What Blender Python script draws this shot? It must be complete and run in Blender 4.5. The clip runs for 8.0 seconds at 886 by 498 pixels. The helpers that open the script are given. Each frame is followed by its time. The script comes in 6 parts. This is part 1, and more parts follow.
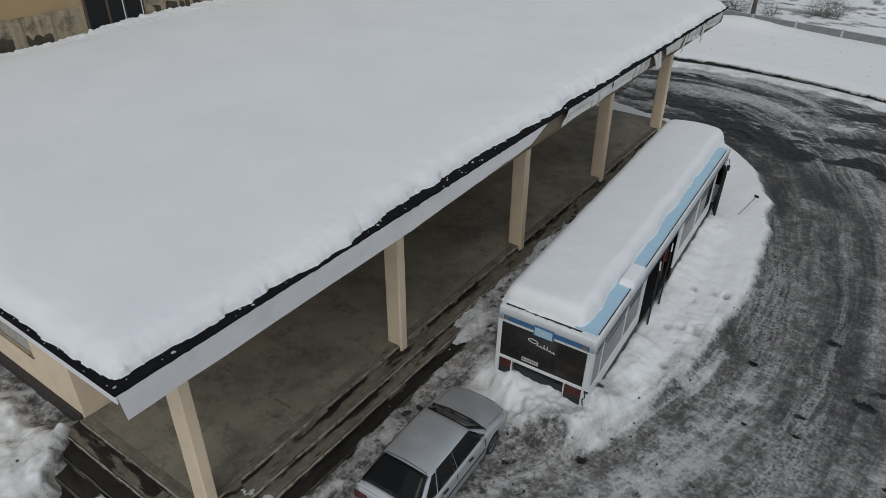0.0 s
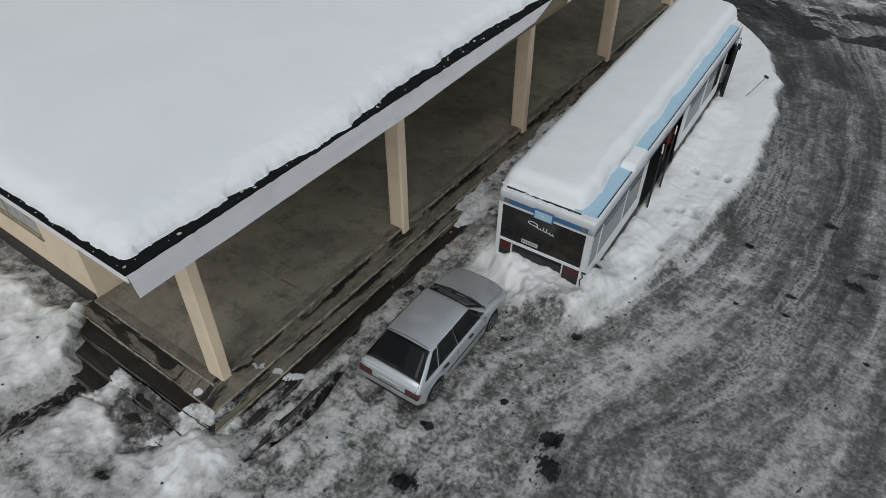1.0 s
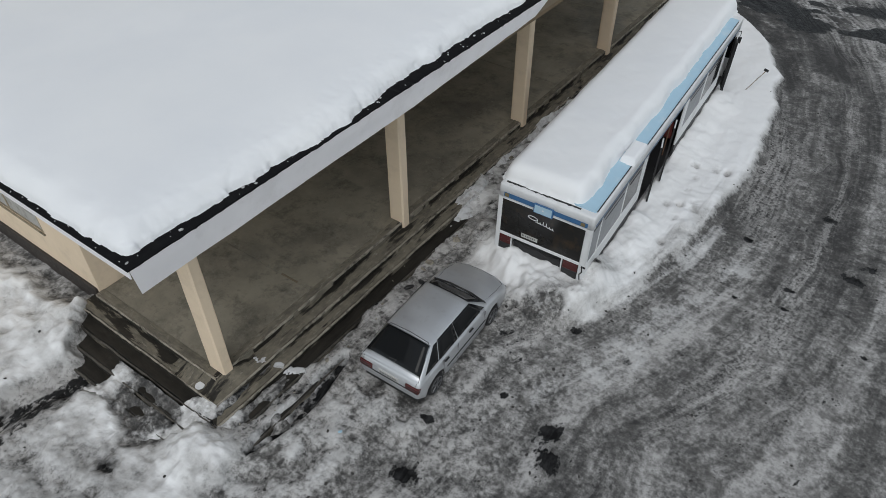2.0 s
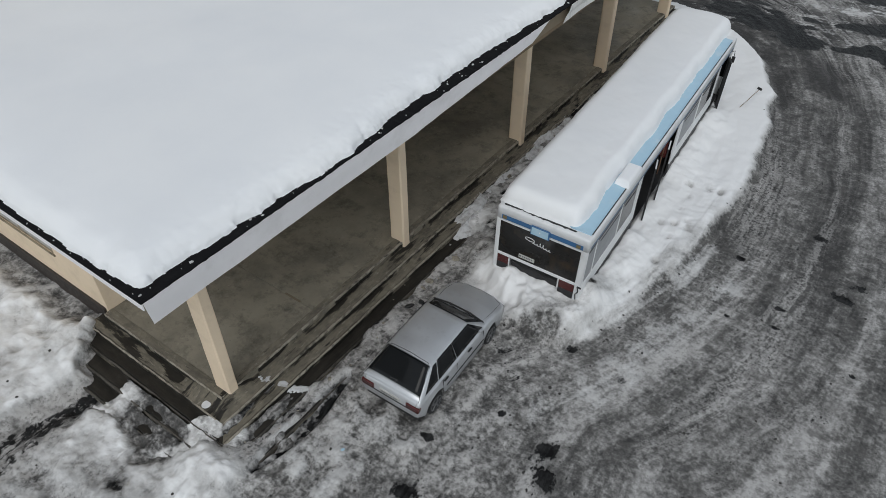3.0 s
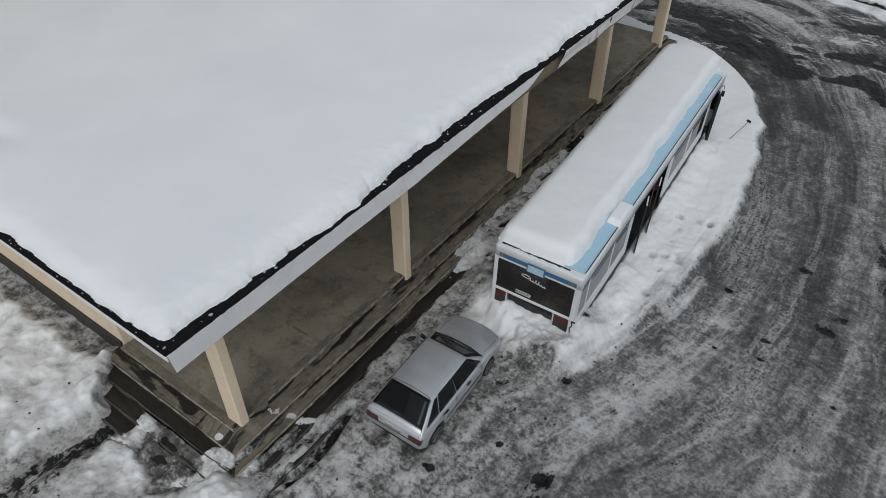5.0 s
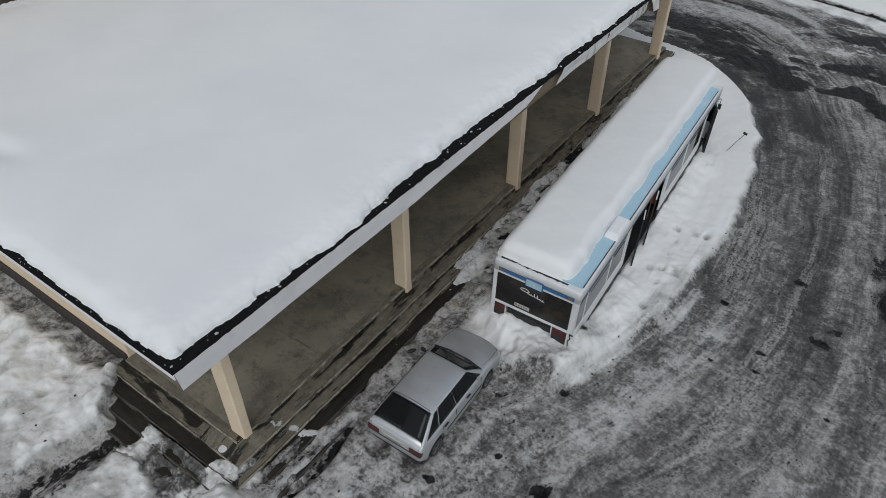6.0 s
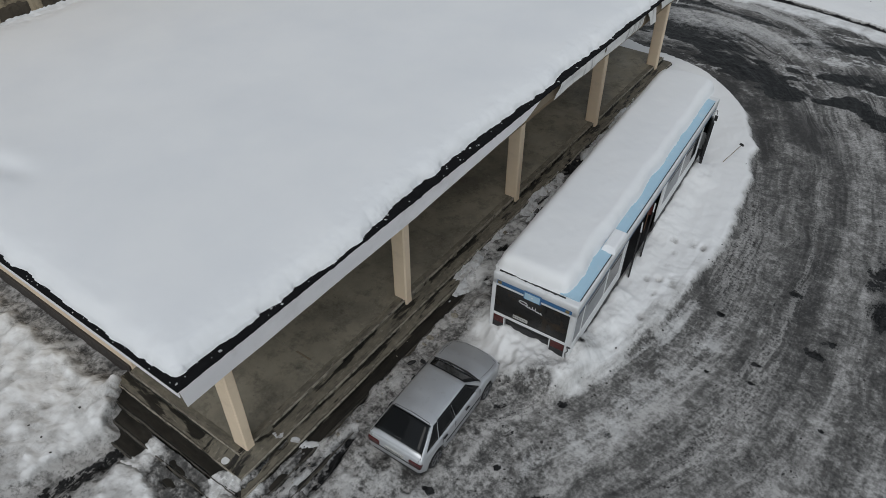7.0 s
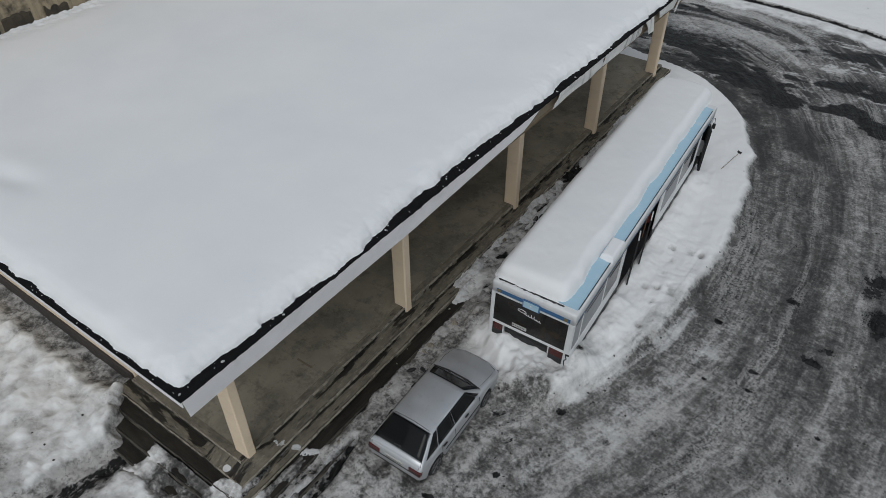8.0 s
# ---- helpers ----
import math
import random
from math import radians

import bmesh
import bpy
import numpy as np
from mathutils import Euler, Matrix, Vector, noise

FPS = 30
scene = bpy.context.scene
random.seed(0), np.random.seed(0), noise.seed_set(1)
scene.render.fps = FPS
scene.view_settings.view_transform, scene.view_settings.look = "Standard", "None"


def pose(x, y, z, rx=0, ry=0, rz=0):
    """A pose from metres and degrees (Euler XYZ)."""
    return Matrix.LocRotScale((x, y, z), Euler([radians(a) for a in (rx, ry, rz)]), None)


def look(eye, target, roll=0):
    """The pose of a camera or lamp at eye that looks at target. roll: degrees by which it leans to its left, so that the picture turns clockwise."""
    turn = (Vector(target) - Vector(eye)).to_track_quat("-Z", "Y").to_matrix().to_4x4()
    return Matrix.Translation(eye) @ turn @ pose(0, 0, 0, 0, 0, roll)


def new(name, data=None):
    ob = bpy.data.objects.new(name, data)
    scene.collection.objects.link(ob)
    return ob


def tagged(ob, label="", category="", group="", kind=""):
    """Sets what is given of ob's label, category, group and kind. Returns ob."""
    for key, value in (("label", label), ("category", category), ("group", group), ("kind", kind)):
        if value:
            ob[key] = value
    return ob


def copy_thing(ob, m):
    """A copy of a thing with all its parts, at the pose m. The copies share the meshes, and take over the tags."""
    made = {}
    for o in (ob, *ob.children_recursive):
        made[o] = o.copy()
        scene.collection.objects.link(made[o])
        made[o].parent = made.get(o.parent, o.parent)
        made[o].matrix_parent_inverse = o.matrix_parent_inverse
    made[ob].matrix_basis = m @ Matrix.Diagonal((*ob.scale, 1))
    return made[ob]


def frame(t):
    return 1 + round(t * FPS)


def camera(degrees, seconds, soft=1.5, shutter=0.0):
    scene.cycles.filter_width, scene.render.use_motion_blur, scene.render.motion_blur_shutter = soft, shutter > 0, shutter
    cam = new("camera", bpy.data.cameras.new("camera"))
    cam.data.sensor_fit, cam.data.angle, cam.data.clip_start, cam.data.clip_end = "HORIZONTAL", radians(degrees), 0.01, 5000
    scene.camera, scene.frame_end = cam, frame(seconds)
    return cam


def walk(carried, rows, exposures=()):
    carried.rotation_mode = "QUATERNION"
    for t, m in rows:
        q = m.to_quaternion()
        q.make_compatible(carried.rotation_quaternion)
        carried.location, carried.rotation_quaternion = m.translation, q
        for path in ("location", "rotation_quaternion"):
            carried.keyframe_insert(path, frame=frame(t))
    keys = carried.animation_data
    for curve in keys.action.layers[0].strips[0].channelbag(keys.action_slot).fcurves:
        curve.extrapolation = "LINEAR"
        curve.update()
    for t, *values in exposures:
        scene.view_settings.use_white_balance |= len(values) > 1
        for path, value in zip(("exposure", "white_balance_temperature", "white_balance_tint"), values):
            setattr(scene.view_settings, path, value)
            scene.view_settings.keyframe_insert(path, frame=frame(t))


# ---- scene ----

# Camera: a drone that tips down and then climbs beside the canopy.
cam = camera(65.46, 8.0, soft=0.7)
# seconds, x, y, z, pitch, yaw, roll
ROWS = [
    (0.0, 9.104, -11.096, 12.670, -31.89, 35.46, 0.16),
    (0.2, 9.115, -11.104, 12.668, -31.86, 35.47, 0.14),
    (0.3, 9.140, -11.118, 12.660, -32.17, 35.53, 0.08),
    (0.4, 9.165, -11.134, 12.654, -33.15, 35.59, 0.04),
    (0.5, 9.189, -11.149, 12.648, -34.35, 35.64, 0.0),
    (0.6, 9.200, -11.149, 12.652, -35.95, 35.68, -0.03),
    (0.7, 9.206, -11.149, 12.660, -37.35, 35.73, -0.06),
    (0.8, 9.212, -11.149, 12.672, -38.65, 35.77, -0.10),
    (0.9, 9.218, -11.149, 12.690, -40.20, 35.82, -0.13),
    (1.0, 9.222, -11.149, 12.705, -41.45, 35.85, -0.14),
    (1.1, 9.221, -11.150, 12.710, -42.05, 35.84, -0.13),
    (1.2, 9.219, -11.151, 12.715, -42.18, 35.83, -0.12),
    (2.3, 9.206, -11.161, 12.900, -42.09, 35.76, -0.08),
    (2.5, 9.205, -11.163, 13.059, -42.05, 35.75, -0.07),
    (3.0, 9.234, -11.184, 13.430, -41.92, 35.745, -0.06),
    (3.5, 9.268, -11.217, 13.755, -41.76, 35.76, -0.09),
    (4.0, 9.286, -11.248, 14.095, -41.60, 35.77, -0.11),
    (4.5, 9.284, -11.267, 14.377, -41.53, 35.74, -0.09),
    (6.0, 9.291, -11.296, 15.041, -41.24, 35.71, -0.02),
    (6.5, 9.303, -11.293, 15.261, -41.14, 35.72, -0.04),
    (7.0, 9.316, -11.284, 15.442, -41.04, 35.75, -0.07),
    (7.5, 9.329, -11.289, 15.600, -40.92, 35.755, -0.08),
    (8.0, 9.340, -11.296, 15.680, -40.82, 35.76, -0.09),
]


def aimed(x, y, z, pitch, yaw, roll):
    a, b = radians(pitch), radians(yaw)
    way = Vector((-math.sin(b) * math.cos(a), math.cos(b) * math.cos(a), math.sin(a)))
    return look((x, y, z), Vector((x, y, z)) + way, roll)


EXPOSURES = [(0.0, -0.27), (1.0, -0.1), (2.5, 0.06), (4.5, -0.05), (6.5, -0.13), (8.0, -0.2)]
walk(cam, [(r[0], aimed(*r[1:])) for r in ROWS], EXPOSURES)

# ---- light: a flat overcast winter sky ----
world = bpy.data.worlds.new("overcast")
scene.world = world
world.use_nodes = True
wn, wl = world.node_tree.nodes, world.node_tree.links
wn.clear()
sky = wn.new("ShaderNodeTexSky")
sky.sky_type, sky.sun_disc = "NISHITA", False
sky.sun_elevation, sky.sun_rotation = radians(53), radians(150)
sky.air_density, sky.dust_density, sky.ozone_density = 1.0, 1.0, 1.0
grey = wn.new("ShaderNodeHueSaturation")
grey.inputs["Saturation"].default_value = 0.32
back = wn.new("ShaderNodeBackground")
back.inputs["Strength"].default_value = 0.126
out = wn.new("ShaderNodeOutputWorld")
wl.new(sky.outputs[0], grey.inputs["Color"])
cloud = wn.new("ShaderNodeMix")
cloud.data_type, cloud.blend_type = "RGBA", "MULTIPLY"
cloud.inputs[0].default_value, cloud.inputs[7].default_value = 1.0, (0.965, 1.0, 0.985, 1)
wl.new(grey.outputs[0], cloud.inputs[6])
wl.new(cloud.outputs[2], back.inputs["Color"])
wl.new(back.outputs[0], out.inputs["Surface"])
sun = new("sun", bpy.data.lights.new("sun", "SUN"))
sun.data.energy, sun.data.angle, sun.data.color = 0.88, radians(40), (1.0, 0.99, 0.975)
sun.matrix_world = look((7, -12, 18), (0, 0, 0))


# ---- materials ----
def mat(name, rough=0.7, metal=0.0):
    m = bpy.data.materials.new(name)
    m.use_nodes = True
    b = m.node_tree.nodes["Principled BSDF"]
    b.inputs["Roughness"].default_value, b.inputs["Metallic"].default_value = rough, metal
    return m, m.node_tree.nodes, m.node_tree.links, b


def tex(n, l, scale, detail=4.0, kind="ShaderNodeTexNoise", vec=None, rough=0.55):
    """A noise in metres of the object's own space."""
    t = n.new(kind)
    t.inputs["Scale"].default_value = scale
    if kind == "ShaderNodeTexNoise":
        t.inputs["Detail"].default_value, t.inputs["Roughness"].default_value = detail, rough
    if vec is None:
        vec = n.new("ShaderNodeTexCoord").outputs["Object"]
    l.new(vec, t.inputs["Vector"])
    return t.outputs[0]


def ramp(n, l, fac, stops):
    r = n.new("ShaderNodeValToRGB")
    e = r.color_ramp.elements
    while len(e) < len(stops):
        e.new(0.5)
    for k, (p, c) in enumerate(stops):
        e[k].position = p
        e[k].color = (*c, 1) if not isinstance(c, (int, float)) else (c, c, c, 1)
    l.new(fac, r.inputs["Fac"])
    return r.outputs["Color"]


def mix(n, l, fac, a, b, how="MIX"):
    x = n.new("ShaderNodeMix")
    x.data_type, x.blend_type = "RGBA", how
    for sock, v in ((x.inputs[0], fac), (x.inputs[6], a), (x.inputs[7], b)):
        if isinstance(v, (int, float)):
            sock.default_value = v if sock == x.inputs[0] else (v, v, v, 1)
        elif isinstance(v, tuple):
            sock.default_value = (*v, 1)
        else:
            l.new(v, sock)
    return x.outputs[2]


def bump(n, l, b, height, strength=0.3, distance=0.02):
    u = n.new("ShaderNodeBump")
    u.inputs["Strength"].default_value, u.inputs["Distance"].default_value = strength, distance
    l.new(height, u.inputs["Height"])
    l.new(u.outputs[0], b.inputs["Normal"])


def painted(name, colour, dirt=(0.12, 0.1, 0.08), amount=0.35, rough=0.5, metal=0.0, scale=1.5, grain=40.0, relief=0.15, shift=0.06, spread_to=0.52):
    """Paint or plaster: a base colour that drifts, with dirt in blotches and a fine grain."""
    m, n, l, b = mat(name, rough, metal)
    c2 = tuple(max(0.0, v * (1 - 2 * shift)) for v in colour)
    base = mix(n, l, tex(n, l, scale * 2.3, 5), colour, c2)
    blot = ramp(n, l, tex(n, l, scale, 8, rough=0.65), [(spread_to, 0.0), (spread_to + 0.2, 1.0)])
    f = n.new("ShaderNodeMath")
    f.operation = "MULTIPLY"
    f.inputs[1].default_value = amount
    l.new(blot, f.inputs[0])
    l.new(mix(n, l, f.outputs[0], base, dirt), b.inputs["Base Color"])
    r = ramp(n, l, tex(n, l, scale * 6, 4), [(0.3, max(0.02, rough - 0.08)), (0.7, min(1.0, rough + 0.1))])
    l.new(r, b.inputs["Roughness"])
    if relief:
        bump(n, l, b, tex(n, l, grain, 3), relief, 0.004)
    return m


def plain(name, colour, rough=0.5, metal=0.0):
    m, n, l, b = mat(name, rough, metal)
    t = tex(n, l, 9.0, 4)
    l.new(mix(n, l, t, tuple(v * 0.85 for v in colour), tuple(min(1.0, v * 1.12) for v in colour)), b.inputs["Base Color"])
    return m


def snow_material(name, dirt=0.0, tone=1.0):
    m, n, l, b = mat(name, 0.85)
    big = tex(n, l, 0.45, 5)
    c = mix(n, l, ramp(n, l, big, [(0.35, 0.0), (0.7, 1.0)]), (0.83 * tone, 0.84 * tone, 0.85 * tone), (0.785 * tone, 0.8 * tone, 0.82 * tone))
    if dirt:
        spots = ramp(n, l, tex(n, l, 5.0, 10, rough=0.75), [(0.55 - 0.12 * dirt, 0.0), (0.72 - 0.1 * dirt, dirt)])
        c = mix(n, l, spots, c, (0.2, 0.18, 0.16))
    l.new(c, b.inputs["Base Color"])
    b.inputs["Subsurface Weight"].default_value = 0.0
    h = mix(n, l, 0.35, tex(n, l, 5.0, 6), tex(n, l, 60.0, 3))
    bump(n, l, b, h, 0.2, 0.03)
    return m


SNOW = snow_material("snow")
OLD_SNOW = snow_material("dirty_old_snow", 0.7, 0.72)


def concrete_material():
    """A worn porch floor: broad drifts of dust and damp, fine scuffs, hairline cracks and small dark stains."""
    m, n, l, b = mat("worn_concrete", 0.8)
    c = mix(n, l, ramp(n, l, tex(n, l, 0.45, 9, rough=0.62), [(0.34, 0.0), (0.66, 1.0)]), (0.295, 0.265, 0.205), (0.13, 0.118, 0.093))
    c = mix(n, l, ramp(n, l, tex(n, l, 2.2, 12, rough=0.78), [(0.5, 0.0), (0.75, 0.6)]), c, (0.3, 0.275, 0.22))
    c = mix(n, l, ramp(n, l, tex(n, l, 1.7, 12, rough=0.75, vec=mp_off(n, l)), [(0.5, 0.0), (0.7, 0.8)]), c, (0.07, 0.063, 0.05))
    c = mix(n, l, ramp(n, l, tex(n, l, 9.0, 8, rough=0.75), [(0.6, 0.0), (0.7, 0.6)]), c, (0.05, 0.046, 0.038))
    c = mix(n, l, ramp(n, l, tex(n, l, 6.0, 9, rough=0.75), [(0.6, 0.0), (0.7, 0.7)]), c, (0.33, 0.3, 0.245))
    vein = ramp(n, l, tex(n, l, 0.8, 7, rough=0.55, vec=mp_off(n, l)), [(0.49, 0.0), (0.5, 0.3), (0.51, 0.0)])
    where = ramp(n, l, tex(n, l, 0.5, 3), [(0.5, 0.0), (0.58, 1.0)])
    c = mix(n, l, math_node(n, l, "MULTIPLY", vein, where), c, (0.05, 0.045, 0.036))
    l.new(c, b.inputs["Base Color"])
    l.new(ramp(n, l, tex(n, l, 1.1, 5), [(0.4, 0.6), (0.6, 0.9)]), b.inputs["Roughness"])
    bump(n, l, b, tex(n, l, 30, 6), 0.35, 0.006)
    return m


def step_material(name, along, inner, outer, soak, gain):
    """Old step concrete: pale scratches that run along the step, and black damp that spreads from its inner side."""
    m, n, l, b = mat(name, 0.6)
    place = n.new("ShaderNodeTexCoord").outputs["Object"]

    def grain(across, length, shift, detail=9, rough=0.66):
        mp = n.new("ShaderNodeMapping")
        mp.inputs["Scale"].default_value = (across, length, 2.0) if along == "y" else (length, across, 2.0)
        mp.inputs["Location"].default_value = (shift, shift * 0.7, 0.0)
        l.new(place, mp.inputs["Vector"])
        return tex(n, l, 1.0, detail, vec=mp.outputs[0], rough=rough)

    sep = n.new("ShaderNodeSeparateXYZ")
    l.new(place, sep.inputs[0])
    reach = n.new("ShaderNodeMapRange")
    reach.inputs["From Min"].default_value, reach.inputs["From Max"].default_value = inner, outer
    l.new(sep.outputs[0 if along == "y" else 1], reach.inputs["Value"])
    across = reach.outputs[0]
    c = mix(n, l, ramp(n, l, grain(5.0, 1.8, 3.0), [(0.34, 0.0), (0.66, 1.0)]), (0.225, 0.2, 0.155), (0.12, 0.108, 0.086))
    c = mix(n, l, ramp(n, l, tex(n, l, 2.4, 9, rough=0.7), [(0.45, 0.0), (0.68, 0.7)]), c, (0.088, 0.08, 0.064))
    c = mix(n, l, ramp(n, l, grain(13.0, 4.0, 23.0), [(0.57, 0.0), (0.7, 0.8)]), c, (0.31, 0.285, 0.235))
    c = mix(n, l, ramp(n, l, grain(14.0, 2.2, 37.0), [(0.6, 0.0), (0.7, 0.85)]), c, (0.03, 0.027, 0.024))
    damp = math_node(n, l, "SUBTRACT", grain(4.0, 0.8, 11.0, 10, 0.62), math_node(n, l, "MULTIPLY", across, gain))
    wet = ramp(n, l, damp, [(soak, 0.0), (soak + 0.05, 0.93)])
    silt = mix(n, l, ramp(n, l, grain(5.0, 1.1, 51.0, 10, 0.7), [(0.42, 0.0), (0.66, 1.0)]), (0.0075, 0.007, 0.0064), (0.025, 0.0222, 0.019))
    c = mix(n, l, wet, c, silt)
    l.new(c, b.inputs["Base Color"])
    b.inputs["Specular IOR Level"].default_value = 0.25
    l.new(ramp(n, l, wet, [(0.0, 0.85), (1.0, 0.5)]), b.inputs["Roughness"])
    bump(n, l, b, mix(n, l, 0.5, tex(n, l, 14, 8), grain(13.0, 4.0, 23.0)), 0.6, 0.014)
    return m


def math_node(n, l, how, a, b, clamp=False):
    f = n.new("ShaderNodeMath")
    f.operation, f.use_clamp = how, clamp
    for sock, v in zip(f.inputs, (a, b)):
        if isinstance(v, (int, float)):
            sock.default_value = v
        else:
            l.new(v, sock)
    return f.outputs[0]


def spread(n, l, value, gain, centre=0.5):
    """Noise stretched about its middle."""
    return math_node(n, l, "MULTIPLY", math_node(n, l, "SUBTRACT", value, centre), gain)


def stretched(n, l, uv, across, along, detail=8, rough=0.65):
    mp = n.new("ShaderNodeMapping")
    mp.inputs["Scale"].default_value = (across, along, 1.0)
    l.new(uv, mp.inputs["Vector"])
    return tex(n, l, 1.0, detail, vec=mp.outputs[0], rough=rough)


def mp_off(n, l):
    mp = n.new("ShaderNodeMapping")
    mp.inputs["Location"].default_value = (31.0, 17.0, 5.0)
    l.new(n.new("ShaderNodeTexCoord").outputs["Object"], mp.inputs["Vector"])
    return mp.outputs[0]


def ground_material():
    """Ice, slush and wet asphalt along the wheel tracks (UV: across and along them); snow where the cover says so."""
    m, n, l, b = mat("icy_ground", 0.5)
    uv = n.new("ShaderNodeUVMap").outputs["UV"]
    att = n.new("ShaderNodeAttribute")
    att.attribute_name = "cover"
    sep = n.new("ShaderNodeSeparateColor")
    l.new(att.outputs["Color"], sep.inputs[0])
    snowy, dark, pale = sep.outputs[0], sep.outputs[1], sep.outputs[2]

    def total(*terms):
        """The sum of (noise, gain) pairs, each taken about its middle."""
        s = spread(n, l, *terms[0])
        for t in terms[1:]:
            s = math_node(n, l, "ADD", s, spread(n, l, *t))
        return s

    streak = stretched(n, l, uv, 2.6, 0.16, 9, 0.62)
    thin = stretched(n, l, uv, 8.5, 1.1, 6, 0.6)
    fibre = stretched(n, l, uv, 4.6, 0.13, 9, 0.6)
    grit = tex(n, l, 11.0, 6, rough=0.62)
    mid = tex(n, l, 4.2, 6, rough=0.6)
    blot = tex(n, l, 1.15, 9, rough=0.6)
    smudge = tex(n, l, 2.3, 5, rough=0.55, vec=mp_off(n, l))
    # veins of packed snow wiped about by turning wheels
    marble = stretched(n, l, uv, 0.9, 0.55, 10, 0.66)
    marble.node.inputs["Distortion"].default_value = 1.4
    lined = total((streak, 0.5), (fibre, 0.35), (thin, 0.55), (mid, 0.35), (grit, 0.3))
    mottled = total((mid, 0.95), (grit, 0.7), (tex(n, l, 7.5, 4, rough=0.6, vec=mp_off(n, l)), 0.9))
    frost = total((pale, 0.9), (mid, 0.6), (grit, 0.65), (blot, 0.6), (marble, 0.5))
    churned = att.outputs["Alpha"]
    frost = math_node(n, l, "ADD", frost, math_node(n, l, "MULTIPLY", lined, math_node(n, l, "SUBTRACT", 1.0, churned)))
    frost = math_node(n, l, "ADD", frost, math_node(n, l, "MULTIPLY", mottled, churned))
    lift = math_node(n, l, "ADD", frost, 0.425)
    c = ramp(n, l, lift, [(0.14, (0.055, 0.055, 0.056)), (0.38, (0.115, 0.115, 0.115)), (0.52, (0.185, 0.185, 0.184)), (0.66, (0.285, 0.285, 0.285)), (0.9, (0.46, 0.46, 0.462))])
    # crinkled ridges of ice thrown up between the wheel tracks
    crease = math_node(n, l, "ABSOLUTE", spread(n, l, stretched(n, l, uv, 3.1, 0.22, 6, 0.6), 2.0), 0.0)
    where = ramp(n, l, stretched(n, l, uv, 0.8, 0.1, 4, 0.5), [(0.5, 0.0), (0.62, 1.0)])
    ridge = math_node(n, l, "MULTIPLY", ramp(n, l, crease, [(0.0, 1.0), (0.09, 0.75), (0.17, 0.0)]), where)
    crackle = ramp(n, l, math_node(n, l, "ADD", spread(n, l, thin, 0.8), grit), [(0.38, 0.0), (0.56, 1.0)])
    c = mix(n, l, math_node(n, l, "MULTIPLY", math_node(n, l, "MULTIPLY", ridge, crackle), 0.55), c, (0.5, 0.5, 0.5))
    # soft damp smudges and specks
    c = mix(n, l, ramp(n, l, smudge, [(0.34, 0.5), (0.47, 0.0)]), c, (0.092, 0.09, 0.088))
    c = mix(n, l, ramp(n, l, tex(n, l, 7.0, 5, rough=0.6), [(0.58, 0.0), (0.72, 0.55)]), c, (0.085, 0.083, 0.081))
    flecks = ramp(n, l, tex(n, l, 16.0, 3, rough=0.5), [(0.65, 0.0), (0.71, 0.55)])
    c = mix(n, l, flecks, c, (0.06, 0.058, 0.055))
    c = mix(n, l, 1.0, c, (0.97, 0.95, 0.925), "MULTIPLY")
    rag = total((mid, 1.2), (grit, 1.0), (thin, 1.1), (marble, -1.4))
    wet = ramp(n, l, math_node(n, l, "ADD", dark, rag), [(0.4, 0.0), (0.6, 1.0)])
    tar = mix(n, l, ramp(n, l, math_node(n, l, "ADD", mid, spread(n, l, thin, 0.9)), [(0.42, 0.0), (0.66, 1.0)]), (0.008, 0.008, 0.0082), (0.028, 0.028, 0.0285))
    c = mix(n, l, wet, c, tar)
    crumb = tex(n, l, 3.0, 10, rough=0.66)
    edge = math_node(n, l, "ADD", spread(n, l, crumb, 0.85), spread(n, l, grit, 0.5))
    white = ramp(n, l, math_node(n, l, "ADD", snowy, edge), [(0.3, 0.0), (0.68, 1.0)])
    clean = ramp(n, l, snowy, [(0.7, 0.0), (0.98, 1.0)])
    grime = ramp(n, l, math_node(n, l, "ADD", crumb, spread(n, l, blot, 0.6)), [(0.42, 0.0), (0.75, 0.7)])
    soiled = mix(n, l, grime, (0.63, 0.628, 0.625), (0.27, 0.267, 0.262))
    snow = mix(n, l, clean, soiled, (0.81, 0.815, 0.82))
    l.new(mix(n, l, white, c, snow), b.inputs["Base Color"])
    b.inputs["Specular IOR Level"].default_value = 0.08
    rr = mix(n, l, wet, ramp(n, l, grit, [(0.4, 0.5), (0.6, 0.85)]), 0.42)
    l.new(mix(n, l, white, rr, 0.9), b.inputs["Roughness"])
    h = math_node(n, l, "ADD", math_node(n, l, "MULTIPLY", grit, 0.3), math_node(n, l, "MULTIPLY", mid, 0.8))
    h = math_node(n, l, "ADD", h, math_node(n, l, "MULTIPLY", thin, 0.5))
    h = math_node(n, l, "ADD", h, math_node(n, l, "MULTIPLY", ridge, 0.5))
    h = math_node(n, l, "ADD", h, math_node(n, l, "MULTIPLY", crumb, math_node(n, l, "MULTIPLY", white, 0.8)))
    h = math_node(n, l, "MULTIPLY", h, math_node(n, l, "SUBTRACT", 1.0, math_node(n, l, "MULTIPLY", math_node(n, l, "MULTIPLY", white, clean), 0.8)))
    bump(n, l, b, h, 0.6, 0.05)
    return m


CONCRETE, GROUND = concrete_material(), ground_material()
